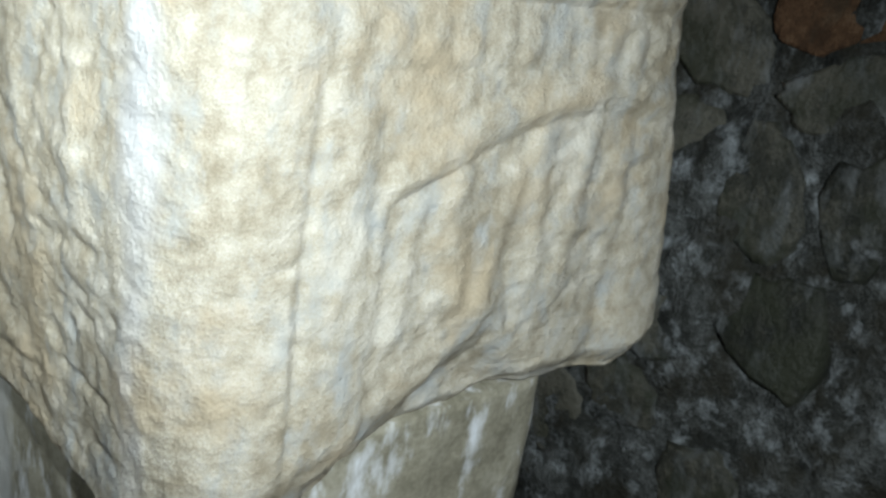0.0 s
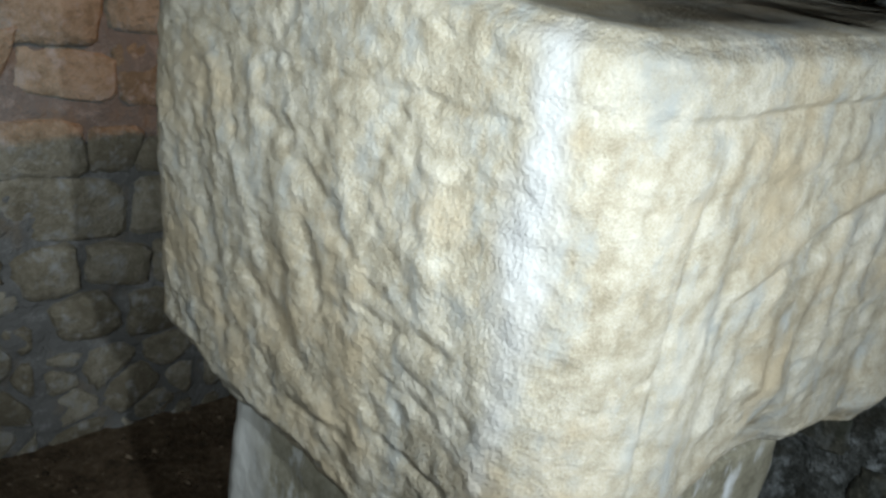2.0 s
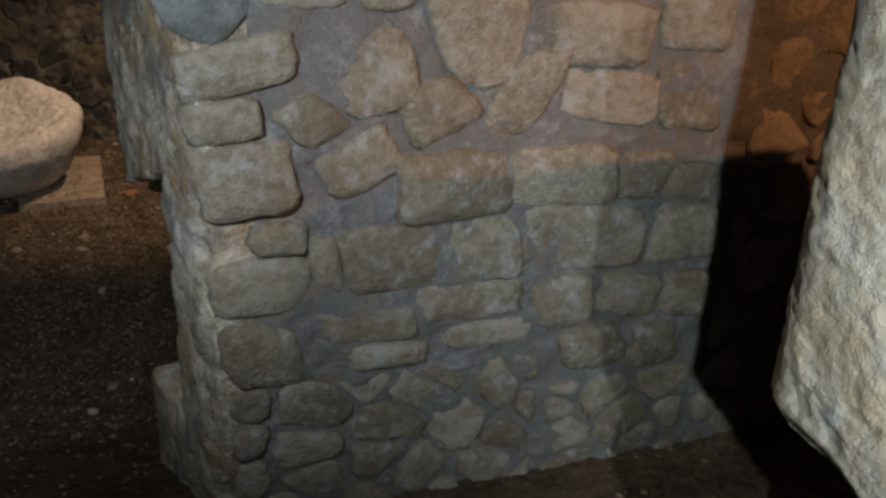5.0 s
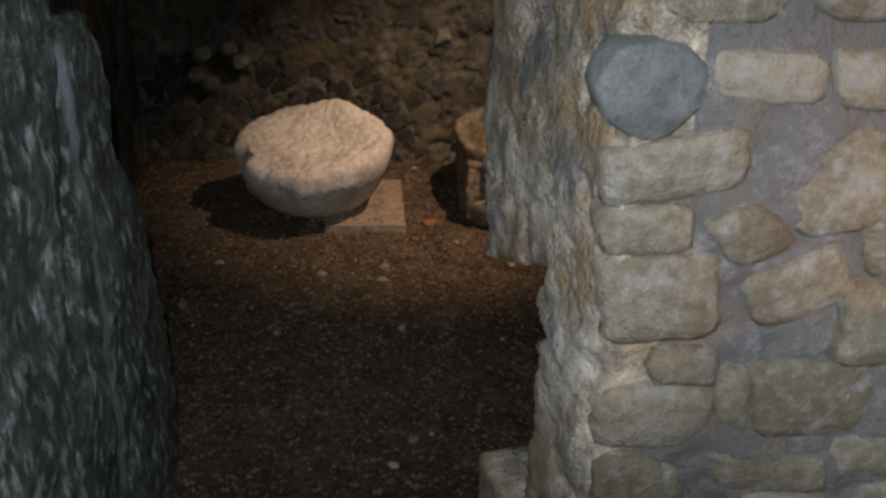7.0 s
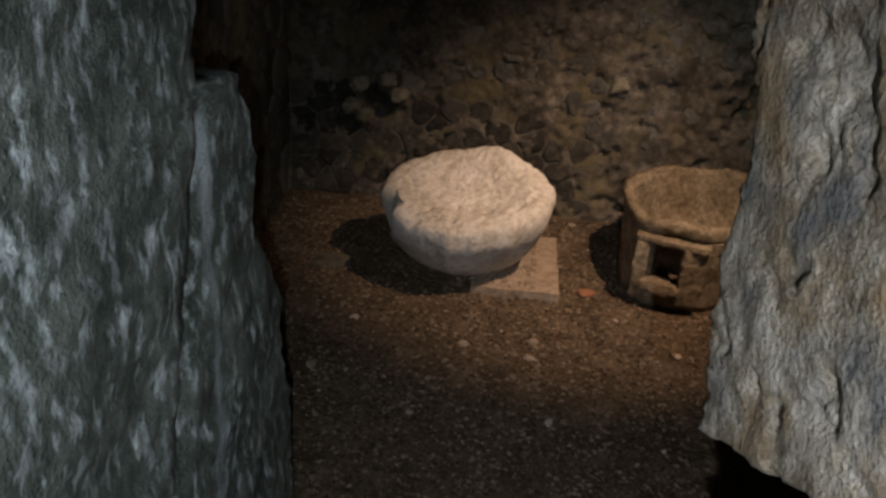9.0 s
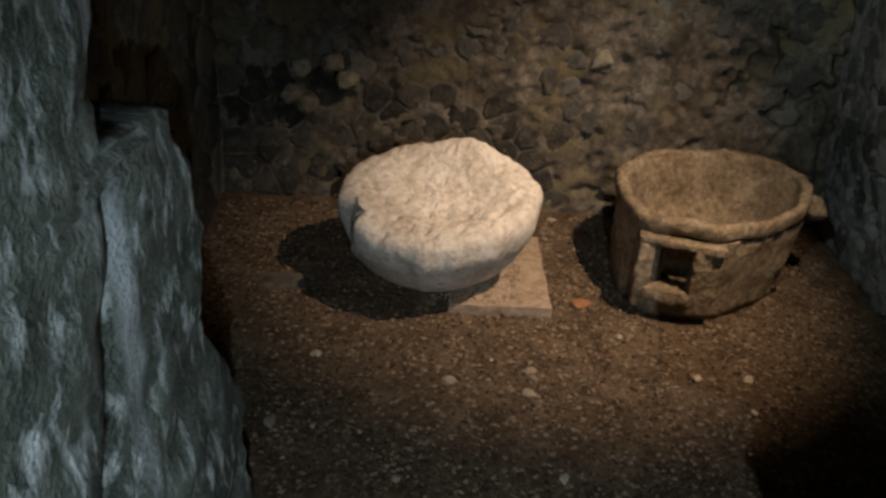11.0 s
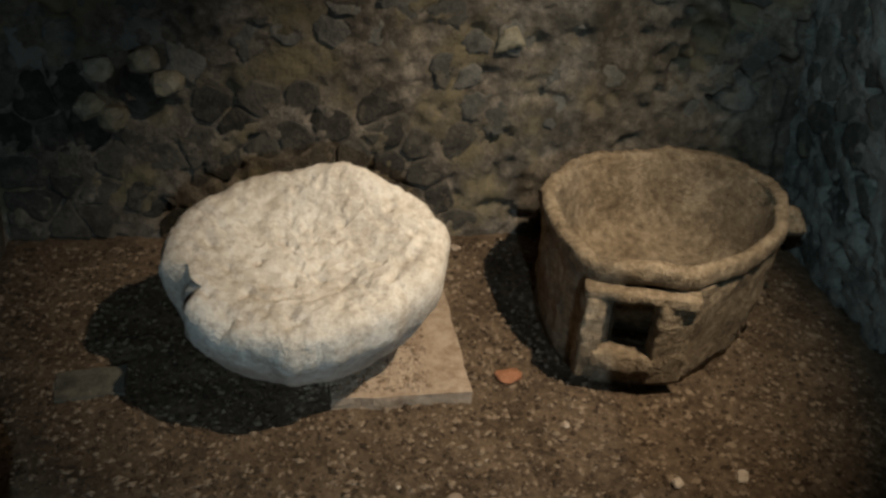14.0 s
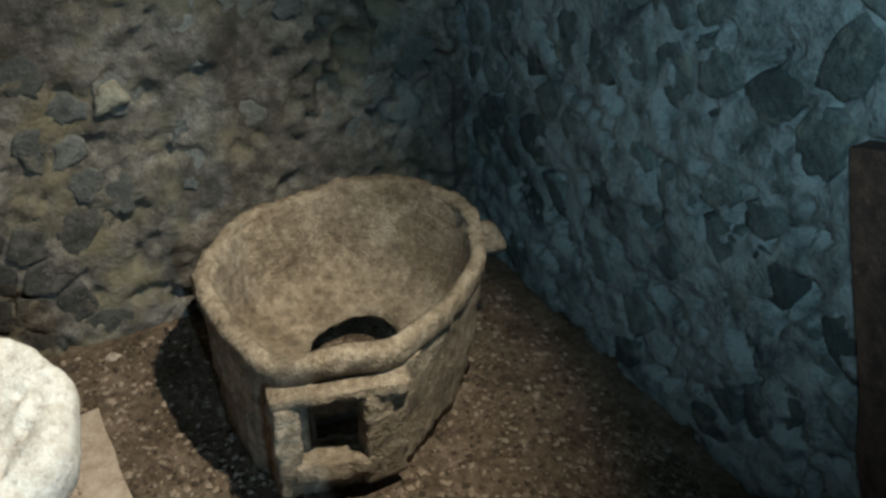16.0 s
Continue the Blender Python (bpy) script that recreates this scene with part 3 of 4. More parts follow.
for j in range(levels + 1):
    f = j / levels
    z = low + (top_z - low) * f
    chip_line = 1.055 + 0.035 * smooth(P[:, 0], 0.38, 0.52) + 0.065 * smooth(P[:, 0], 0.53, 0.64) - 0.14 * smooth(P[:, 0], 0.72, 0.84) + chip_wave
    chip = -(0.020 + 0.022 * smooth(P[:, 0], 0.4, 0.6)) * (1 - smooth(z, chip_line - 0.085, chip_line + 0.004)) * np.clip(-P[:, 3], 0, 1)
    south, west = 0.46 * south_relief(P[:, 0], z) * np.clip(-P[:, 3], 0, 1) ** 2, 0.42 * west_relief(P[:, 1], z) * np.clip(-P[:, 2], 0, 1) ** 2
    inward = -0.022 * (1 - smooth(z - low, 0.0, 0.035)) - 0.02 * smooth(z, 1.53, 1.556) ** 2 - 0.03 * (1 - smooth(z, 1.0, 1.35)) * np.clip(P[:, 2], -1, 0) * -0.5
    inward = inward + 0.085 * np.clip(P[:, 2], 0, 1) * np.clip((1.52 - z) / 0.43, 0, 1)
    for k, (x, y, nx, ny) in enumerate(loop):
        p = (x, y, z[k])
        d = south[k] + west[k] + inward[k] + chip[k] + 0.005 * wob(p, 5) + 0.0016 * wob(p, 60, 4) + worn[k] * (0.0020 * wob((x, y, 1.3 * z[k] + 3), 30, 4) - 0.0055 * max(0.0, wob((x + 5, y, 1.5 * z[k]), 20, 4) - 0.2))
        verts.append((x + nx * d, y + ny * d, z[k] + 0.012 * (x - 0.6) * smooth(z[k], 1.3, 1.55)))
n = len(loop)
for j in range(levels):
    for k in range(n):
        faces.append((j * n + k, j * n + (k + 1) % n, (j + 1) * n + (k + 1) % n, (j + 1) * n + k))
cx, cy = 0.62, 0.97
for top in (True, False):
    last = levels * n if top else 0
    for q in range(1, 8):
        start = len(verts)
        for k in range(n):
            x, y, z = verts[(levels * n if top else 0) + k]
            g = 1 - q / 7.5
            px, py = cx + (x - cx) * g, cy + (y - cy) * g
            verts.append((px, py, z + 0.006 * wob((px, py, 1), 9) if top else z + 0.03 * (1 - g) + 0.012 * wob((px, py, 1), 9)))
        for k in range(n):
            f = (last + k, last + (k + 1) % n, start + (k + 1) % n, start + k)
            faces.append(f if top else tuple(reversed(f)))
        last = start
    ring = tuple(last + k for k in range(n))
    faces.append(ring if top else tuple(reversed(ring)))
tagged(mesh_object("carved_block", verts, faces, M_BLOCK), "cream limestone block with worn carved reliefs, resting on a shaft", "carved block")

# the shaft below
loop = ring_points(0.375, 0.90, 0.630, 1.20, 0.06, 200)
verts, faces = [], []
levels, n = 60, 200
for j in range(levels + 1):
    for x, y, nx, ny in loop:
        z = 0.28 + 0.76 * j / levels
        p = (x, y, z)
        d = 0.006 * wob(p, 4) + 0.003 * wob(p, 22, 3)
        verts.append((x + nx * d, y + ny * d, z))
for j in range(levels):
    for k in range(n):
        faces.append((j * n + k, j * n + (k + 1) % n, (j + 1) * n + (k + 1) % n, (j + 1) * n + k))
faces.append(tuple(levels * n + k for k in range(n)))
tagged(mesh_object("stone_shaft", verts, faces, M_SHAFT), "grey plastered stone shaft with white lime runs", "pedestal")


# ---- chamber: white stone basin on a floor slab ----
def basin_radius(a):
    return 0.285 + 0.02 * math.cos(2 * a) + 0.012 * math.sin(3 * a + 0.6) + 0.012 * wob((math.cos(a) * 2, math.sin(a) * 2, 3), 1.5)


verts, faces = [], []
count, bx, by = 200, -0.855, 4.405
profile = [(0.38, 0.022, 0), (0.48, 0.030, 0), (0.57, 0.044, 0), (0.65, 0.062, 0), (0.72, 0.084, 0), (0.78, 0.108, 0), (0.835, 0.136, 0), (0.88, 0.165, 0), (0.92, 0.195, 0), (0.95, 0.22, 0)]
profile += [(0.972, 0.24, 1), (0.992, 0.262, 1), (1.004, 0.282, 1), (1.010, 0.302, 1), (1.004, 0.322, 1), (0.988, 0.337, 1), (0.952, 0.346, 1), (0.88, 0.350, 1)]
profile += [(0.88 * (1 - t), 0.349 - 0.030 * float(smooth(t, 0.05, 0.7)), 2) for t in np.linspace(0.03, 0.985, 40)]
for f, z, zone in profile:
    for k in range(count):
        a = 2 * math.pi * k / count
        r = basin_radius(a) * f
        r *= 1 - 0.08 * max(0.0, -math.sin(a)) ** 2
        x, y = bx + r * math.cos(a) * (1.0 if math.cos(a) > 0 else 1.06), by + r * math.sin(a) + 0.05 * max(0.0, 0.24 - z) / 0.20
        lean = max(0.0, (z - 0.05) / 0.26) * (0.19 * (y - by) + 0.05 * (x - bx))
        p = (x, y, z)
        rough = 0.004 if zone == 0 else 0.0075
        chip = -0.055 * math.exp(-((a - 3.42) / 0.21) ** 4) * float(smooth(f, 0.78, 0.95)) * float(smooth(z, 0.16, 0.24))
        lump = 0.040 * math.exp(-((a - 1.2) / 0.5) ** 2) * float(smooth(r, 0.10, 0.26)) * (zone > 0)
        lump -= 0.012 * math.exp(-(((x - bx - 0.06) / 0.13) ** 2 + ((y - by + 0.05) / 0.09) ** 2)) * (zone == 2)
        dz = rough * (wob(p, 9) + 0.6 * wob(p, 32, 3) + 0.12 * wob(p, 80, 2) - 2.6 * max(0.0, wob(p, 38, 2) - 0.18)) if zone else 0.3 * rough * wob(p, 9)
        side = rough * 0.8 * wob((x, y, z + 4), 14)
        verts.append((x + (side + chip) * math.cos(a), y + (side + chip) * math.sin(a), z + lean + dz + lump))
for j in range(len(profile) - 1):
    for k in range(count):
        faces.append((j * count + k, j * count + (k + 1) % count, (j + 1) * count + (k + 1) % count, (j + 1) * count + k))
faces.append(tuple(reversed(range(count))))
faces.append(tuple((len(profile) - 1) * count + k for k in range(count)))
tagged(mesh_object("stone_basin", verts, faces, M_WHITE), "white limestone basin with a pitted shallow top, standing on a slab", "basin")


def slab(name, x0, x1, y0, y1, z0, z1, material, label, category, turn=0.0):
    bm = bmesh.new()
    bmesh.ops.create_cube(bm, size=1)
    bmesh.ops.scale(bm, vec=(x1 - x0, y1 - y0, z1 - z0), verts=bm.verts)
    bmesh.ops.subdivide_edges(bm, edges=bm.edges, cuts=9, use_grid_fill=True)
    for v in bm.verts:
        v.co.x += 0.006 * wob(v.co + Vector((x0, y0, 0)), 11)
        v.co.y += 0.006 * wob(v.co + Vector((y0, x1, 4)), 11)
        v.co.z += 0.002 * wob(v.co + Vector((x0, y1, 9)), 20)
    me = bpy.data.meshes.new(name)
    bm.to_mesh(me)
    bm.free()
    me.materials.append(material)
    ob = new(name, me)
    ob.matrix_basis = pose((x0 + x1) / 2, (y0 + y1) / 2, (z0 + z1) / 2, 0, 0, turn)
    return tagged(ob, label, category)


slab("floor_slab", -0.81, -0.485, 4.27, 4.74, -0.01, 0.03, M_SLAB, "pale sandy slab on the earth under the basin", "slab", 1.5)
slab("flat_stone", -1.42, -1.27, 4.33, 4.43, -0.01, 0.010, M_CHAMBER_STONE, "small flat stone in the earth beside the basin", "stone", 8)


# ---- chamber: tuff brazier with a square window ----
RIM = ((-0.265, 4.70), (-0.235, 4.335), (0.0, 4.27), (0.33, 4.49), (0.405, 4.68), (0.35, 4.88), (0.17, 4.955), (-0.15, 4.855))
VX, VY = 0.065, 4.615
ang = [math.atan2(y - VY, x - VX) % (2 * math.pi) for x, y in RIM]
order = sorted(range(8), key=lambda k: ang[k])


def rim_radius(a):
    """Rounded polygon through the rim's corners."""
    a %= 2 * math.pi
    for k in range(8):
        i, j = order[k], order[(k + 1) % 8]
        a0, a1 = ang[i], ang[j]
        if a1 < a0:
            a1 += 2 * math.pi
        b = a if a >= a0 else a + 2 * math.pi
        if a0 <= b <= a1:
            x0, y0, x1, y1 = RIM[i][0] - VX, RIM[i][1] - VY, RIM[j][0] - VX, RIM[j][1] - VY
            den = math.cos(b) * (y1 - y0) - math.sin(b) * (x1 - x0)
            chord = (x0 * (y1 - y0) - y0 * (x1 - x0)) / den
            t = (b - a0) / (a1 - a0)
            arc = math.hypot(x0, y0) * (1 - t) + math.hypot(x1, y1) * t
            return chord * 0.7 + arc * 0.3
    return 0.33


STEPS = 240
radii = [rim_radius(2 * math.pi * k / STEPS) for k in range(STEPS)]
for _ in range(14):
    radii = [(radii[k - 1] + 2 * radii[k] + radii[(k + 1) % STEPS]) / 4 for k in range(STEPS)]

brazier = tagged(base("brazier", (VX, VY, 0.0)), "brown tuff brazier with a wide hollow bowl and square window", "brazier")
# the window lies in the flat front, between these bearings
w_from, w_to = math.atan2(4.29 - VY, -0.188 - VX) % (2 * math.pi), math.atan2(4.27 - VY, -0.072 - VX) % (2 * math.pi)
heights = [0.0, 0.03, 0.06, 0.09, 0.12, 0.145, 0.16, 0.18, 0.20, 0.22, 0.235, 0.25, 0.262, 0.27, 0.28, 0.29]


def bowl_point(k, z, outer):
    a = 2 * math.pi * k / STEPS
    back = max(0.0, math.sin(a))
    r = radii[k]
    if outer:
        f = 0.938 + 0.02 * (z / 0.29) - (0.10 * back + 0.06 * max(0.0, math.cos(a + 0.35))) * (1 - z / 0.29)
    else:
        f = 0.885
    p = (VX + r * f * math.cos(a), VY + r * f * math.sin(a), z)
    d = 0.010 * wob(p, 10) + 0.004 * wob(p, 40, 3)
    return (p[0] + d * math.cos(a), p[1] + d * math.sin(a), z)


verts, faces = [], []
for outer in (True, False):
    for z in heights:
        verts += [bowl_point(k, z, outer) for k in range(STEPS)]
rows_n = len(heights)
inside0 = rows_n * STEPS


def in_window(k, j):
    a = 2 * math.pi * (k + 0.5) / STEPS
    if j + 1 >= rows_n:
        return False
    mid = (heights[j] + heights[j + 1]) / 2
    return (w_from <= a <= w_to and 0.12 <= mid <= 0.262) or (w_from <= a <= w_to + 0.12 and 0.27 <= mid <= 0.29)


for j in range(rows_n - 1):
    for k in range(STEPS):
        k1 = (k + 1) % STEPS
        o = (j * STEPS + k, j * STEPS + k1, (j + 1) * STEPS + k1, (j + 1) * STEPS + k)
        if not in_window(k, j):
            faces.append(o)
            faces.append(tuple(inside0 + q for q in reversed(o)))
        else:
            if not in_window(k - 1, j):
                faces.append((o[0], o[3], inside0 + o[3], inside0 + o[0]))
            if not in_window(k1, j):
                faces.append((o[2], o[1], inside0 + o[1], inside0 + o[2]))
            if j == 0 or not in_window(k, j - 1):
                faces.append((o[1], o[0], inside0 + o[0], inside0 + o[1]))
            if not in_window(k, j + 1):
                faces.append((o[3], o[2], inside0 + o[2], inside0 + o[3]))
for j, flip in ((0, True), (rows_n - 1, False)):
    for k in range(STEPS):
        k1 = (k + 1) % STEPS
        f = (j * STEPS + k, j * STEPS + k1, inside0 + j * STEPS + k1, inside0 + j * STEPS + k)
        faces.append(tuple(reversed(f)) if flip else f)
child(mesh_object("body", verts, faces, M_TUFF), brazier)


def lathe(name, section, wobble, parent, material, label="", closed=True, lift=None):
    """A ring swept round the brazier; section: pairs of radius factor and height."""
    verts, faces = [], []
    for f, z in section:
        for k in range(STEPS):
            a = 2 * math.pi * k / STEPS
            r = radii[k] * f
            p = (VX + r * math.cos(a), VY + r * math.sin(a), z)
            d, e = 0.25 * wobble * wob(p, 12) + 0.8 * wobble * wob(p, 50, 4), wobble * (0.25 * wob((p[1], p[2], p[0]), 9) + 0.55 * wob(p, 50, 3))
            verts.append((p[0] + d * math.cos(a), p[1] + d * math.sin(a), z + e + (lift(a, f) if lift else 0)))
    m = len(section)
    for j in range(m if closed else m - 1):
        for k in range(STEPS):
            k1, j1 = (k + 1) % STEPS, (j + 1) % m
            faces.append((j * STEPS + k, j * STEPS + k1, j1 * STEPS + k1, j1 * STEPS + k))
    return child(mesh_object(name, verts, faces, material), parent, label)


lathe("rim", ((0.950, 0.284), (0.970, 0.286), (0.982, 0.294), (0.988, 0.312), (0.986, 0.327), (0.972, 0.334), (0.94, 0.336), (0.90, 0.336), (0.878, 0.333), (0.886, 0.310), (0.92, 0.288)), 0.0080, brazier, M_TUFF, lift=lambda a, f: 0.005 * math.sin(3 * a + 1) + 0.004 * math.sin(7 * a) + 0.016 * math.exp(-((a - 4.25) / 0.2) ** 2))
# sloping bowl inside, open at the front over the fire hole
lathe("bowl", ((0.905, 0.322), (0.884, 0.326), (0.868, 0.312), (0.850, 0.280), (0.80, 0.22), (0.76, 0.17), (0.68, 0.13), (0.55, 0.105), (0.36, 0.095), (0.32, 0.085), (0.34, 0.07), (0.58, 0.08), (0.74, 0.11), (0.82, 0.17), (0.87, 0.25), (0.915, 0.300)), 0.004, brazier, M_TUFF, "smooth sooty inside of the bowl")


def bar(name, a, b, width, height, parent, material, label="", square=0.3):
    """A rough-hewn bar from a to b with rounded edges."""
    a, b = Vector(a), Vector(b)
    along = (b - a).normalized()
    side = Vector(X) if abs(along.z) > 0.8 else along.cross(Vector(Z)).normalized()
    up = side.cross(along)
    verts, faces = [], []
    steps, around = 26, 24
    for i in range(steps + 1):
        c = a + (b - a) * i / steps
        squeeze = 1 - (0.15 + 0.8 * max(0.0, square - 0.3)) * abs(2 * i / steps - 1) ** 8
        for k in range(around):
            t = 2 * math.pi * k / around
            cx_, cz_ = math.copysign(abs(math.cos(t)) ** square, math.cos(t)), math.copysign(abs(math.sin(t)) ** square, math.sin(t))
            p = c + side * (cx_ * width / 2 * squeeze) + up * (cz_ * height / 2 * squeeze)
            verts.append(p + (p - c).normalized() * (0.006 * wob(p, 18) + 0.005 * wob(p, 50, 3)))
    for i in range(steps):
        for k in range(around):
            faces.append((i * around + k, i * around + (k + 1) % around, (i + 1) * around + (k + 1) % around, (i + 1) * around + k))
    faces.append(tuple(reversed(range(around))))
    faces.append(tuple(steps * around + k for k in range(around)))
    faces = [tuple(reversed(f)) for f in faces] if side.cross(up).dot(along) > 0 else faces
    return child(mesh_object(name, verts, faces, material), parent, label)


# raised frame round the window, on the flat front
front = brazier
bar("lintel", (-0.232, 4.326, 0.279), (0.022, 4.266, 0.275), 0.050, 0.026, front, M_TUFF)
bar("jamb", (-0.207, 4.320, 0.045), (-0.209, 4.318, 0.270), 0.052, 0.050, front, M_TUFF)
bar("jamb", (-0.028, 4.284, 0.040), (-0.028, 4.280, 0.268), 0.088, 0.050, front, M_TUFF)
bar("sill", (-0.200, 4.316, 0.100), (-0.035, 4.280, 0.094), 0.058, 0.050, front, M_TUFF)
bar("lug", (0.392, 4.665, 0.295), (0.415, 4.62, 0.225), 0.08, 0.13, front, M_TUFF, "grey broken lug at the rim", 0.8)


# ---- chamber: timber post by the wall ----
plank = slab("timber_plank", -0.02, 0.02, -0.12, 0.12, -0.47, 0.47, M_TIMBER, "dark brown timber plank leaning at the chamber wall", "plank")
plank.matrix_basis = pose(0.478, 3.535, 0.46, -18, -2, 0)


# ---- loose stones ----
def pebble_mesh(name, rng, size, flat, material):
    bm = bmesh.new()
    bmesh.ops.create_icosphere(bm, subdivisions=2, radius=1)
    seed = Vector((rng.uniform(0, 50), rng.uniform(0, 50), 0))
    for v in bm.verts:
        v.co *= 1 + 0.35 * wob(v.co + seed, 1.3)
        v.co = Vector((v.co.x * size, v.co.y * size * 0.75, v.co.z * size * flat))
    me = bpy.data.meshes.new(name)
    bm.to_mesh(me)
    bm.free()
    me.materials.append(material)
    return me


rng = random.Random(7)
pale = [pebble_mesh("pebble", rng, 0.02, 0.45, M_PEBBLE) for _ in range(5)]
spots = [(-0.562, 3.977), (-0.571, 3.871), (-0.794, 3.91), (0.071, 3.993), (-0.077, 3.988), (-0.422, 4.934), (-1.26, 3.692), (-1.184, 3.999), (-0.541, 2.853), (-0.484, 2.962), (-0.92, 3.51), (-0.507, 3.542)]
spots += [(rng.uniform(-1.5, 0.45), rng.uniform(2.9, 4.25)) for _ in range(26)]
for k, (x, y) in enumerate(spots):
    ob = new("pebble", pale[k % 5])
    s = rng.uniform(0.8, 1.25) if k < 12 else rng.uniform(0.3, 0.65)
    ob.matrix_basis = pose(x, y, ground_height(x, y) + 0.004, 0, 0, rng.uniform(0, 360)) @ Matrix.Scale(s, 4)
    tagged(ob, "pale pebble lying on the gravel", "pebble", "pebbles on the chamber floor")
ob = new("tile_fragment", pebble_mesh("tile_fragment", rng, 0.036, 0.3, M_TILE))
ob.matrix_basis = pose(-0.375, 4.355, 0.006)
tagged(ob, "orange terracotta fragment lying on the gravel", "tile fragment")


def gravel(name, count, lo, hi, rng, smallest, largest, material, label, level=None):
    """Uncounted small stones strewn over the earth, joined."""
    form = np.array([(1, 0, 0), (0, 1, 0), (-1, 0, 0), (0, -1, 0), (0, 0, 1), (0, 0, -1)], float)
    tri = [(0, 1, 4), (1, 2, 4), (2, 3, 4), (3, 0, 4), (1, 0, 5), (2, 1, 5), (3, 2, 5), (0, 3, 5)]
    verts, faces = [], []
    for _ in range(count):
        x, y = rng.uniform(lo[0], hi[0]), rng.uniform(lo[1], hi[1])
        s = smallest + (largest - smallest) * rng.random() ** 3
        a = rng.uniform(0, math.pi)
        c, d = math.cos(a), math.sin(a)
        k = len(verts)
        z = level + s * 0.15 if level else ground_height(x, y) + 0.010 * wob((x, y, 0), 5) + 0.006 * wob((x, y, 3), 28, 3) + s * 0.12
        for q in form:
            e = q * (s * rng.uniform(0.6, 1.2), s * rng.uniform(0.4, 0.9), s * rng.uniform(0.25, 0.6))
            verts.append((x + e[0] * c - e[1] * d, y + e[0] * d + e[1] * c, z + e[2]))
        faces += [tuple(k + i for i in f) for f in tri]
    me = mesh_object(name, verts, faces, material, False)
    return tagged(me, label, "gravel", kind="stuff")


rng = random.Random(11)
gravel("gravel", 34000, (-1.65, 2.7), (0.55, 4.98), rng, 0.004, 0.014, M_GRAVEL, "small brown gravel strewn over the earth floor")
gravel("gravel", 2500, (-1.1, 1.0), (1.2, 2.7), rng, 0.004, 0.014, M_GRAVEL, "small brown gravel strewn over the passage floor")

gravel("gravel", 2200, (-0.86, 4.285), (-0.57, 4.66), rng, 0.003, 0.010, M_GRIT, "pale grit strewn over the floor slab", 0.03)

# ---- stones of the walls ----
rng = random.Random(3)
FACE, UP, OUT = Vector((0, 1.965, 0)), Vector(Z), Vector((0, -1, 0))


def passage_stone(x, z, half, tall, tilt=0.0, shear=0.0, taper=0.0, material=M_STONE, bulge=None):
    wall_stone(wall_passage, rng, hewn(x, z, half, tall, tilt, shear, taper, bulge), FACE, Vector(X), UP, OUT, 0.012, material, corner=0.80, jag=0.05, dome=0.35, spread=0.5)


# the corner stones, from the round blue-grey one downwards
passage_stone(-0.254, 1.342, 0.056, 0.053, 4, -0.10, 0.07, M_BLUE, 0.40)
passage_stone(-0.210, 1.243, 0.085, 0.035, 13, 0.16)
passage_stone(-0.236, 1.158, 0.051, 0.028, 6)
passage_stone(-0.201, 1.058, 0.073, 0.058, 3, -0.10)
passage_stone(-0.153, 0.946, 0.042, 0.022, -2)
passage_stone(-0.187, 0.855, 0.077, 0.049, 2, -0.05, 0.09)
passage_stone(-0.188, 0.714, 0.066, 0.060, -8, -0.35)
# irregular stones of the upper part
passage_stone(-0.098, 1.152, 0.036, 0.040, 29, -0.28, -0.10)
passage_stone(0.010, 1.229, 0.056, 0.066, 13, 0.0, -0.07)
passage_stone(-0.114, 1.362, 0.062, 0.026, 2, -0.17)
passage_stone(0.018, 1.362, 0.040, 0.030, -1, -0.10, 0.15)
passage_stone(-0.014, 1.073, 0.064, 0.043, 31, 0.02, -0.08)
passage_stone(0.115, 1.157, 0.056, 0.046, 25, -0.11, -0.22)
passage_stone(0.184, 1.280, 0.074, 0.080, -9, -0.26, 0.30)
passage_stone(0.272, 1.172, 0.048, 0.064, 7, 0.62, -0.06)
passage_stone(0.405, 1.276, 0.090, 0.050, -2, -0.15, 0.10)
passage_stone(0.438, 1.166, 0.088, 0.042, -9, -0.08)
passage_stone(0.603, 1.160, 0.062, 0.060, -7, -0.25)
passage_stone(0.590, 1.296, 0.066, 0.050, -1, -0.16)
# squared blocks of the middle courses
passage_stone(0.160, 1.020, 0.103, 0.058, -1, -0.15, -0.04)
passage_stone(0.367, 1.018, 0.098, 0.054, -2, -0.17)
passage_stone(0.532, 1.007, 0.047, 0.044, -2, 0.06, 0.20)
passage_stone(0.642, 0.988, 0.050, 0.032, -5, 0.07, -0.16)
passage_stone(0.047, 0.884, 0.087, 0.060, -2, -0.15)
passage_stone(0.222, 0.884, 0.066, 0.056, -2, -0.20)
passage_stone(0.431, 0.886, 0.120, 0.062, -4, -0.15)
passage_stone(0.650, 0.874, 0.070, 0.060, 2, -0.06, -0.10)
passage_stone(-0.072, 0.888, 0.022, 0.046, -13, -0.40)
passage_stone(0.004, 0.752, 0.088, 0.030, -5, -0.25)
passage_stone(0.204, 0.778, 0.100, 0.034, -1, -0.10)
passage_stone(0.250, 0.700, 0.085, 0.024, -2)
passage_stone(0.050, 0.684, 0.070, 0.020, -4)
passage_stone(0.396, 0.750, 0.056, 0.053, 4, -0.15, 0.13)
passage_stone(0.545, 0.745, 0.062, 0.043, -10, -0.18)
passage_stone(0.684, 0.728, 0.052, 0.050, -8, -0.20)
passage_stone(0.476, 0.632, 0.056, 0.048, 8, -0.25)
passage_stone(0.630, 0.614, 0.053, 0.050, -2, -0.12, -0.22)


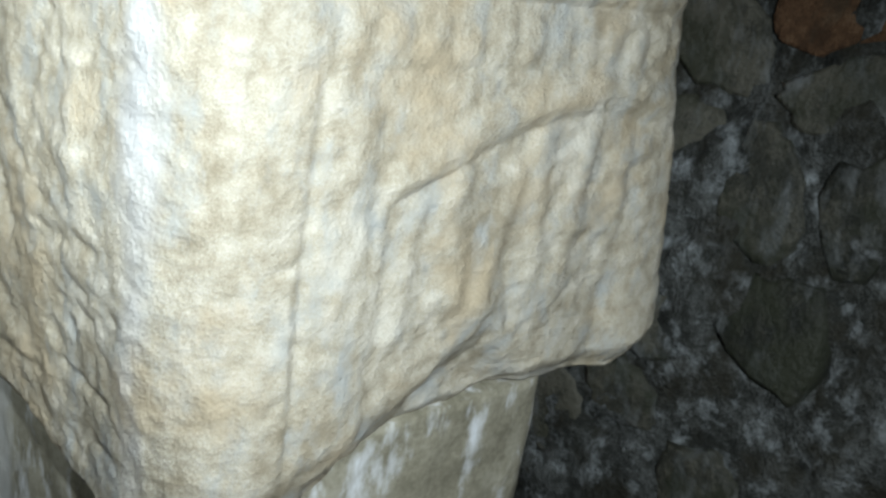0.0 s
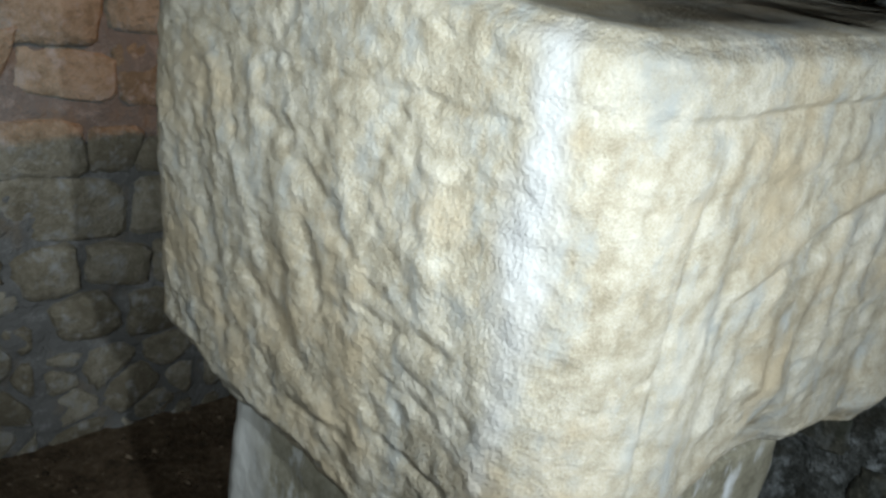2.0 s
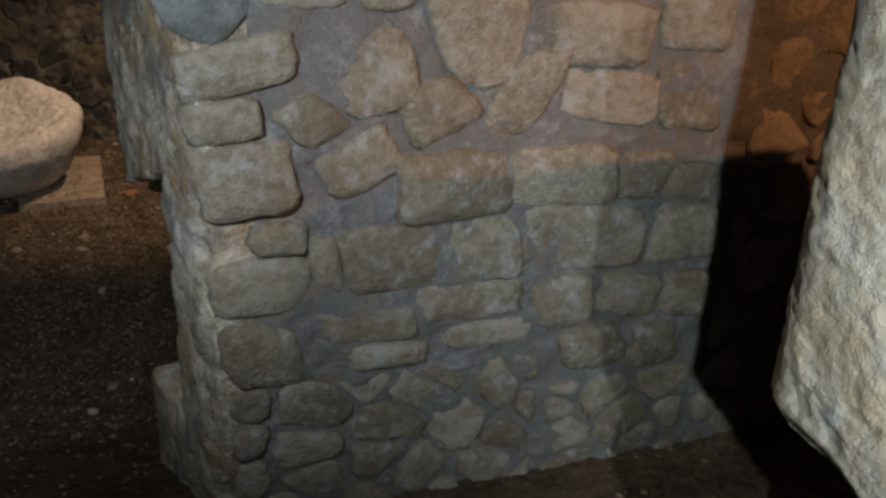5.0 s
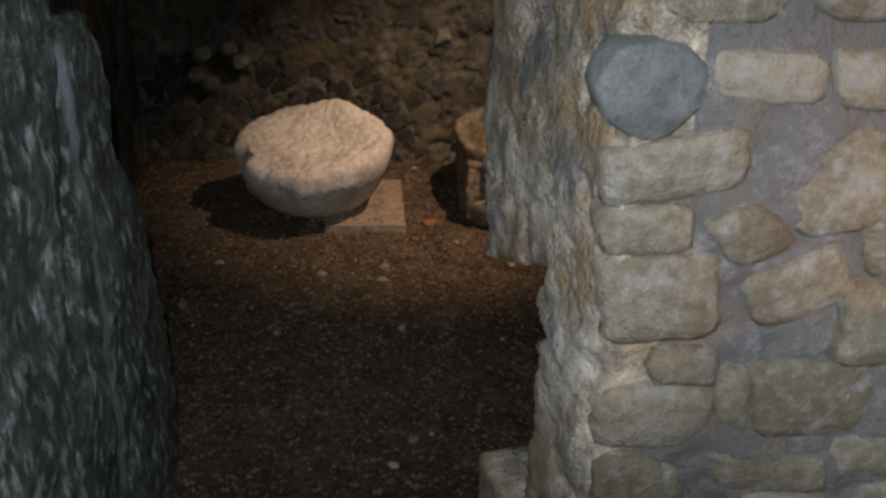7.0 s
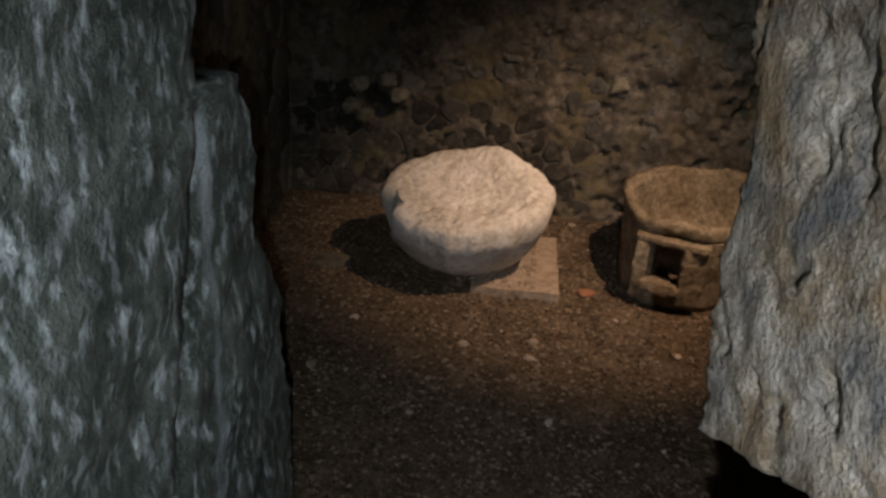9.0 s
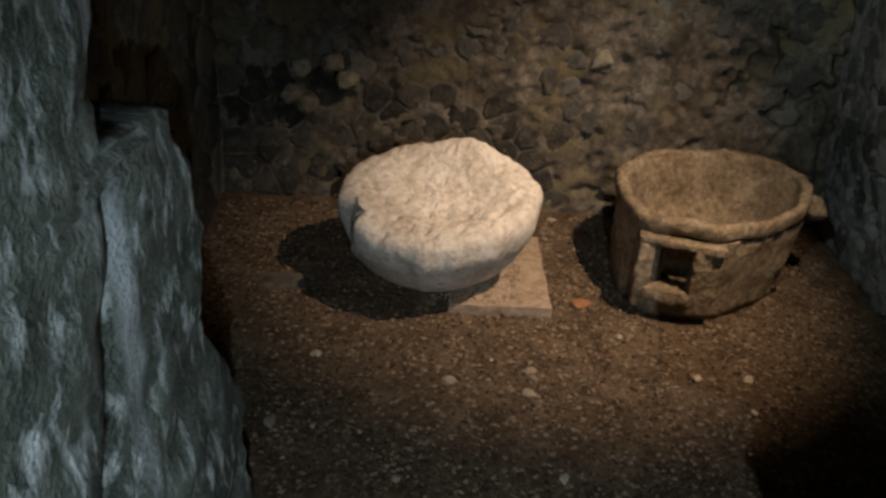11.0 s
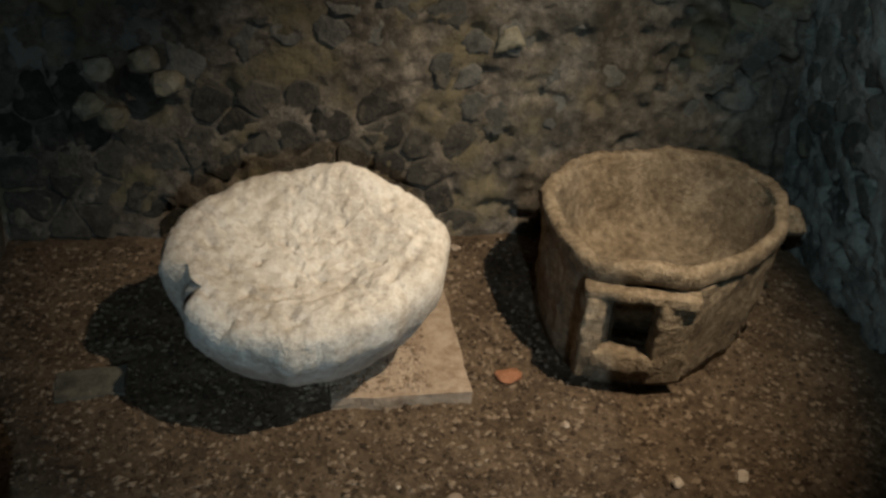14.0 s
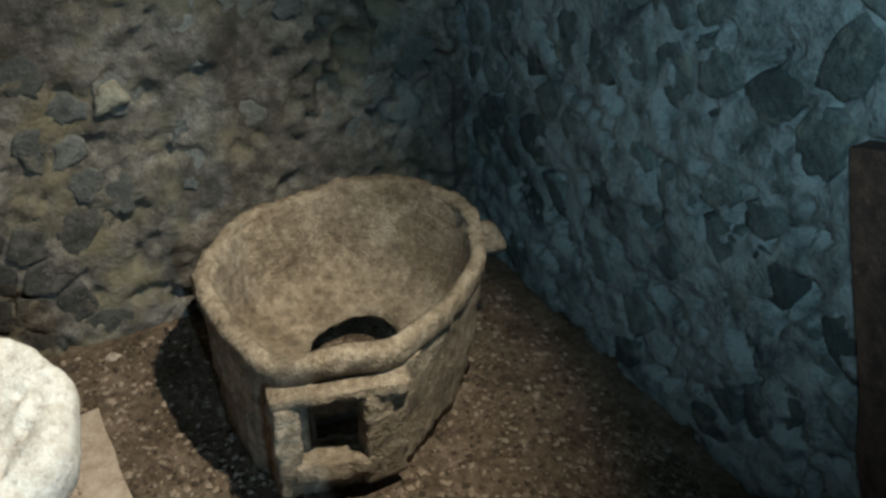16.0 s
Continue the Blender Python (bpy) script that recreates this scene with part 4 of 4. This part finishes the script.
def passage_fill(lo, hi, gap, flat, joint, proud):
    """The rest of that wall: smaller stones, flat in the low courses."""
    seeds = [(x, z / flat) for x, z in scatter(rng, (lo[0], lo[1] * flat), (hi[0], hi[1] * flat), gap, 900)]
    rubble(wall_passage, rng, seeds, lo, hi, FACE, X, Z, OUT, joint, proud, M_STONE, dome=0.2, jag=0.10, corner=0.80, spread=0.6)


passage_fill((-0.26, 0.20), (0.37, 0.650), 0.135, 2.4, 0.010, 0.007)
passage_fill((0.38, 0.20), (0.74, 0.555), 0.125, 2.0, 0.010, 0.007)
passage_fill((0.755, 0.20), (1.26, 1.95), 0.120, 1.3, 0.012, 0.010)
passage_fill((-0.27, 1.42), (0.74, 1.95), 0.125, 1.2, 0.012, 0.010)

rng = random.Random(5)
# the fixed first seed holds one orange-brown stone
seeds = scatter(rng, (-0.6, 0.35), (1.9, 2.0), 0.125, 1500, [(0.56, 1.545)])
rubble(wall_east, rng, seeds, (-0.7, 0.3), (1.95, 2.05), (1.27, 0, 0), Y, Z, (-1, 0, 0), 0.014, 0.003, M_ROCK, spread=1.0, jag=0.10, corner=0.72, accept=lambda a, b: b == 1.545 or rng.random() < 0.6, first=M_ORANGE_BROWN)

rng = random.Random(9)
# dark stones in a net of pale mortar low down, grey stones half sunk above, bare crumbling mortar behind the brazier
seeds = scatter(rng, (-1.64, 0.02), (0.48, 1.1), 0.080, 3000)
away = lambda a, b: math.hypot(a + 1.29, b - 0.45) > 0.13
netted = lambda a, b: b < 0.50 - 0.30 * float(smooth(a, -0.75, -0.15)) and a < -0.40
rubble(wall_back, rng, seeds, (-1.68, 0.0), (0.50, 1.15), (0, 5.019, 0), X, Z, (0, -1, 0), 0.0075, 0.0012, M_DARK_STONE, spread=0.9, jag=0.05, dome=0.1, corner=0.88, accept=lambda a, b: away(a, b) and netted(a, b) and rng.random() < 0.92)
rubble(wall_back, rng, seeds, (-1.68, 0.0), (0.50, 1.15), (0, 5.024, 0), X, Z, (0, -1, 0), 0.012, 0.002, M_GREY_STONE, spread=1.0, jag=0.25, dome=0.1, corner=0.74, accept=lambda a, b: away(a, b) and b > 0.38 and not netted(a, b) and rng.random() < (0.25 if a > 0.1 else 0.5))
wall_stone(wall_back, rng, hewn(-0.305, 0.615, 0.026, 0.022, 20, 0.3, -0.4), Vector((0, 5.016, 0)), Vector(X), Vector(Z), Vector((0, -1, 0)), 0.012, M_PALE)
rng = random.Random(13)
seeds = scatter(rng, (3.1, 0.02), (4.98, 1.1), 0.090, 3000)
rubble(wall_chamber_east, rng, seeds, (3.05, 0.0), (5.0, 1.15), (0.620, 0, 0), Y, LEAN_UP, LEAN_OUT, 0.012, 0.004, M_DAMP_STONE, spread=1.0, jag=0.12, dome=0.2, corner=0.74, accept=lambda a, b: rng.random() < (0.75 if b > 0.45 else 0.45))
rng = random.Random(17)
seeds = scatter(rng, (3.1, 0.05), (4.95, 1.0), 0.13, 1200)
rubble(wall_chamber_west, rng, seeds, (3.05, 0.0), (5.0, 1.05), (-1.68, 0, 0), Y, Z, (1, 0, 0), 0.010, 0.006, M_CHAMBER_STONE, spread=0.9, jag=0.14)

# pale stones round the hole in the back wall
rng = random.Random(21)
for dx, dz in ((-0.085, 0.075), (-0.115, -0.03), (-0.06, -0.06), (0.085, 0.035), (0.035, 0.10)):
    ob = new("stone", pebble_mesh("stone", rng, 0.045, 0.8, M_PALE))
    ob.matrix_basis = pose(-1.29 + dx, 4.997, 0.45 + dz, rng.uniform(0, 90), 0, rng.uniform(0, 90))
    child(ob, wall_back)
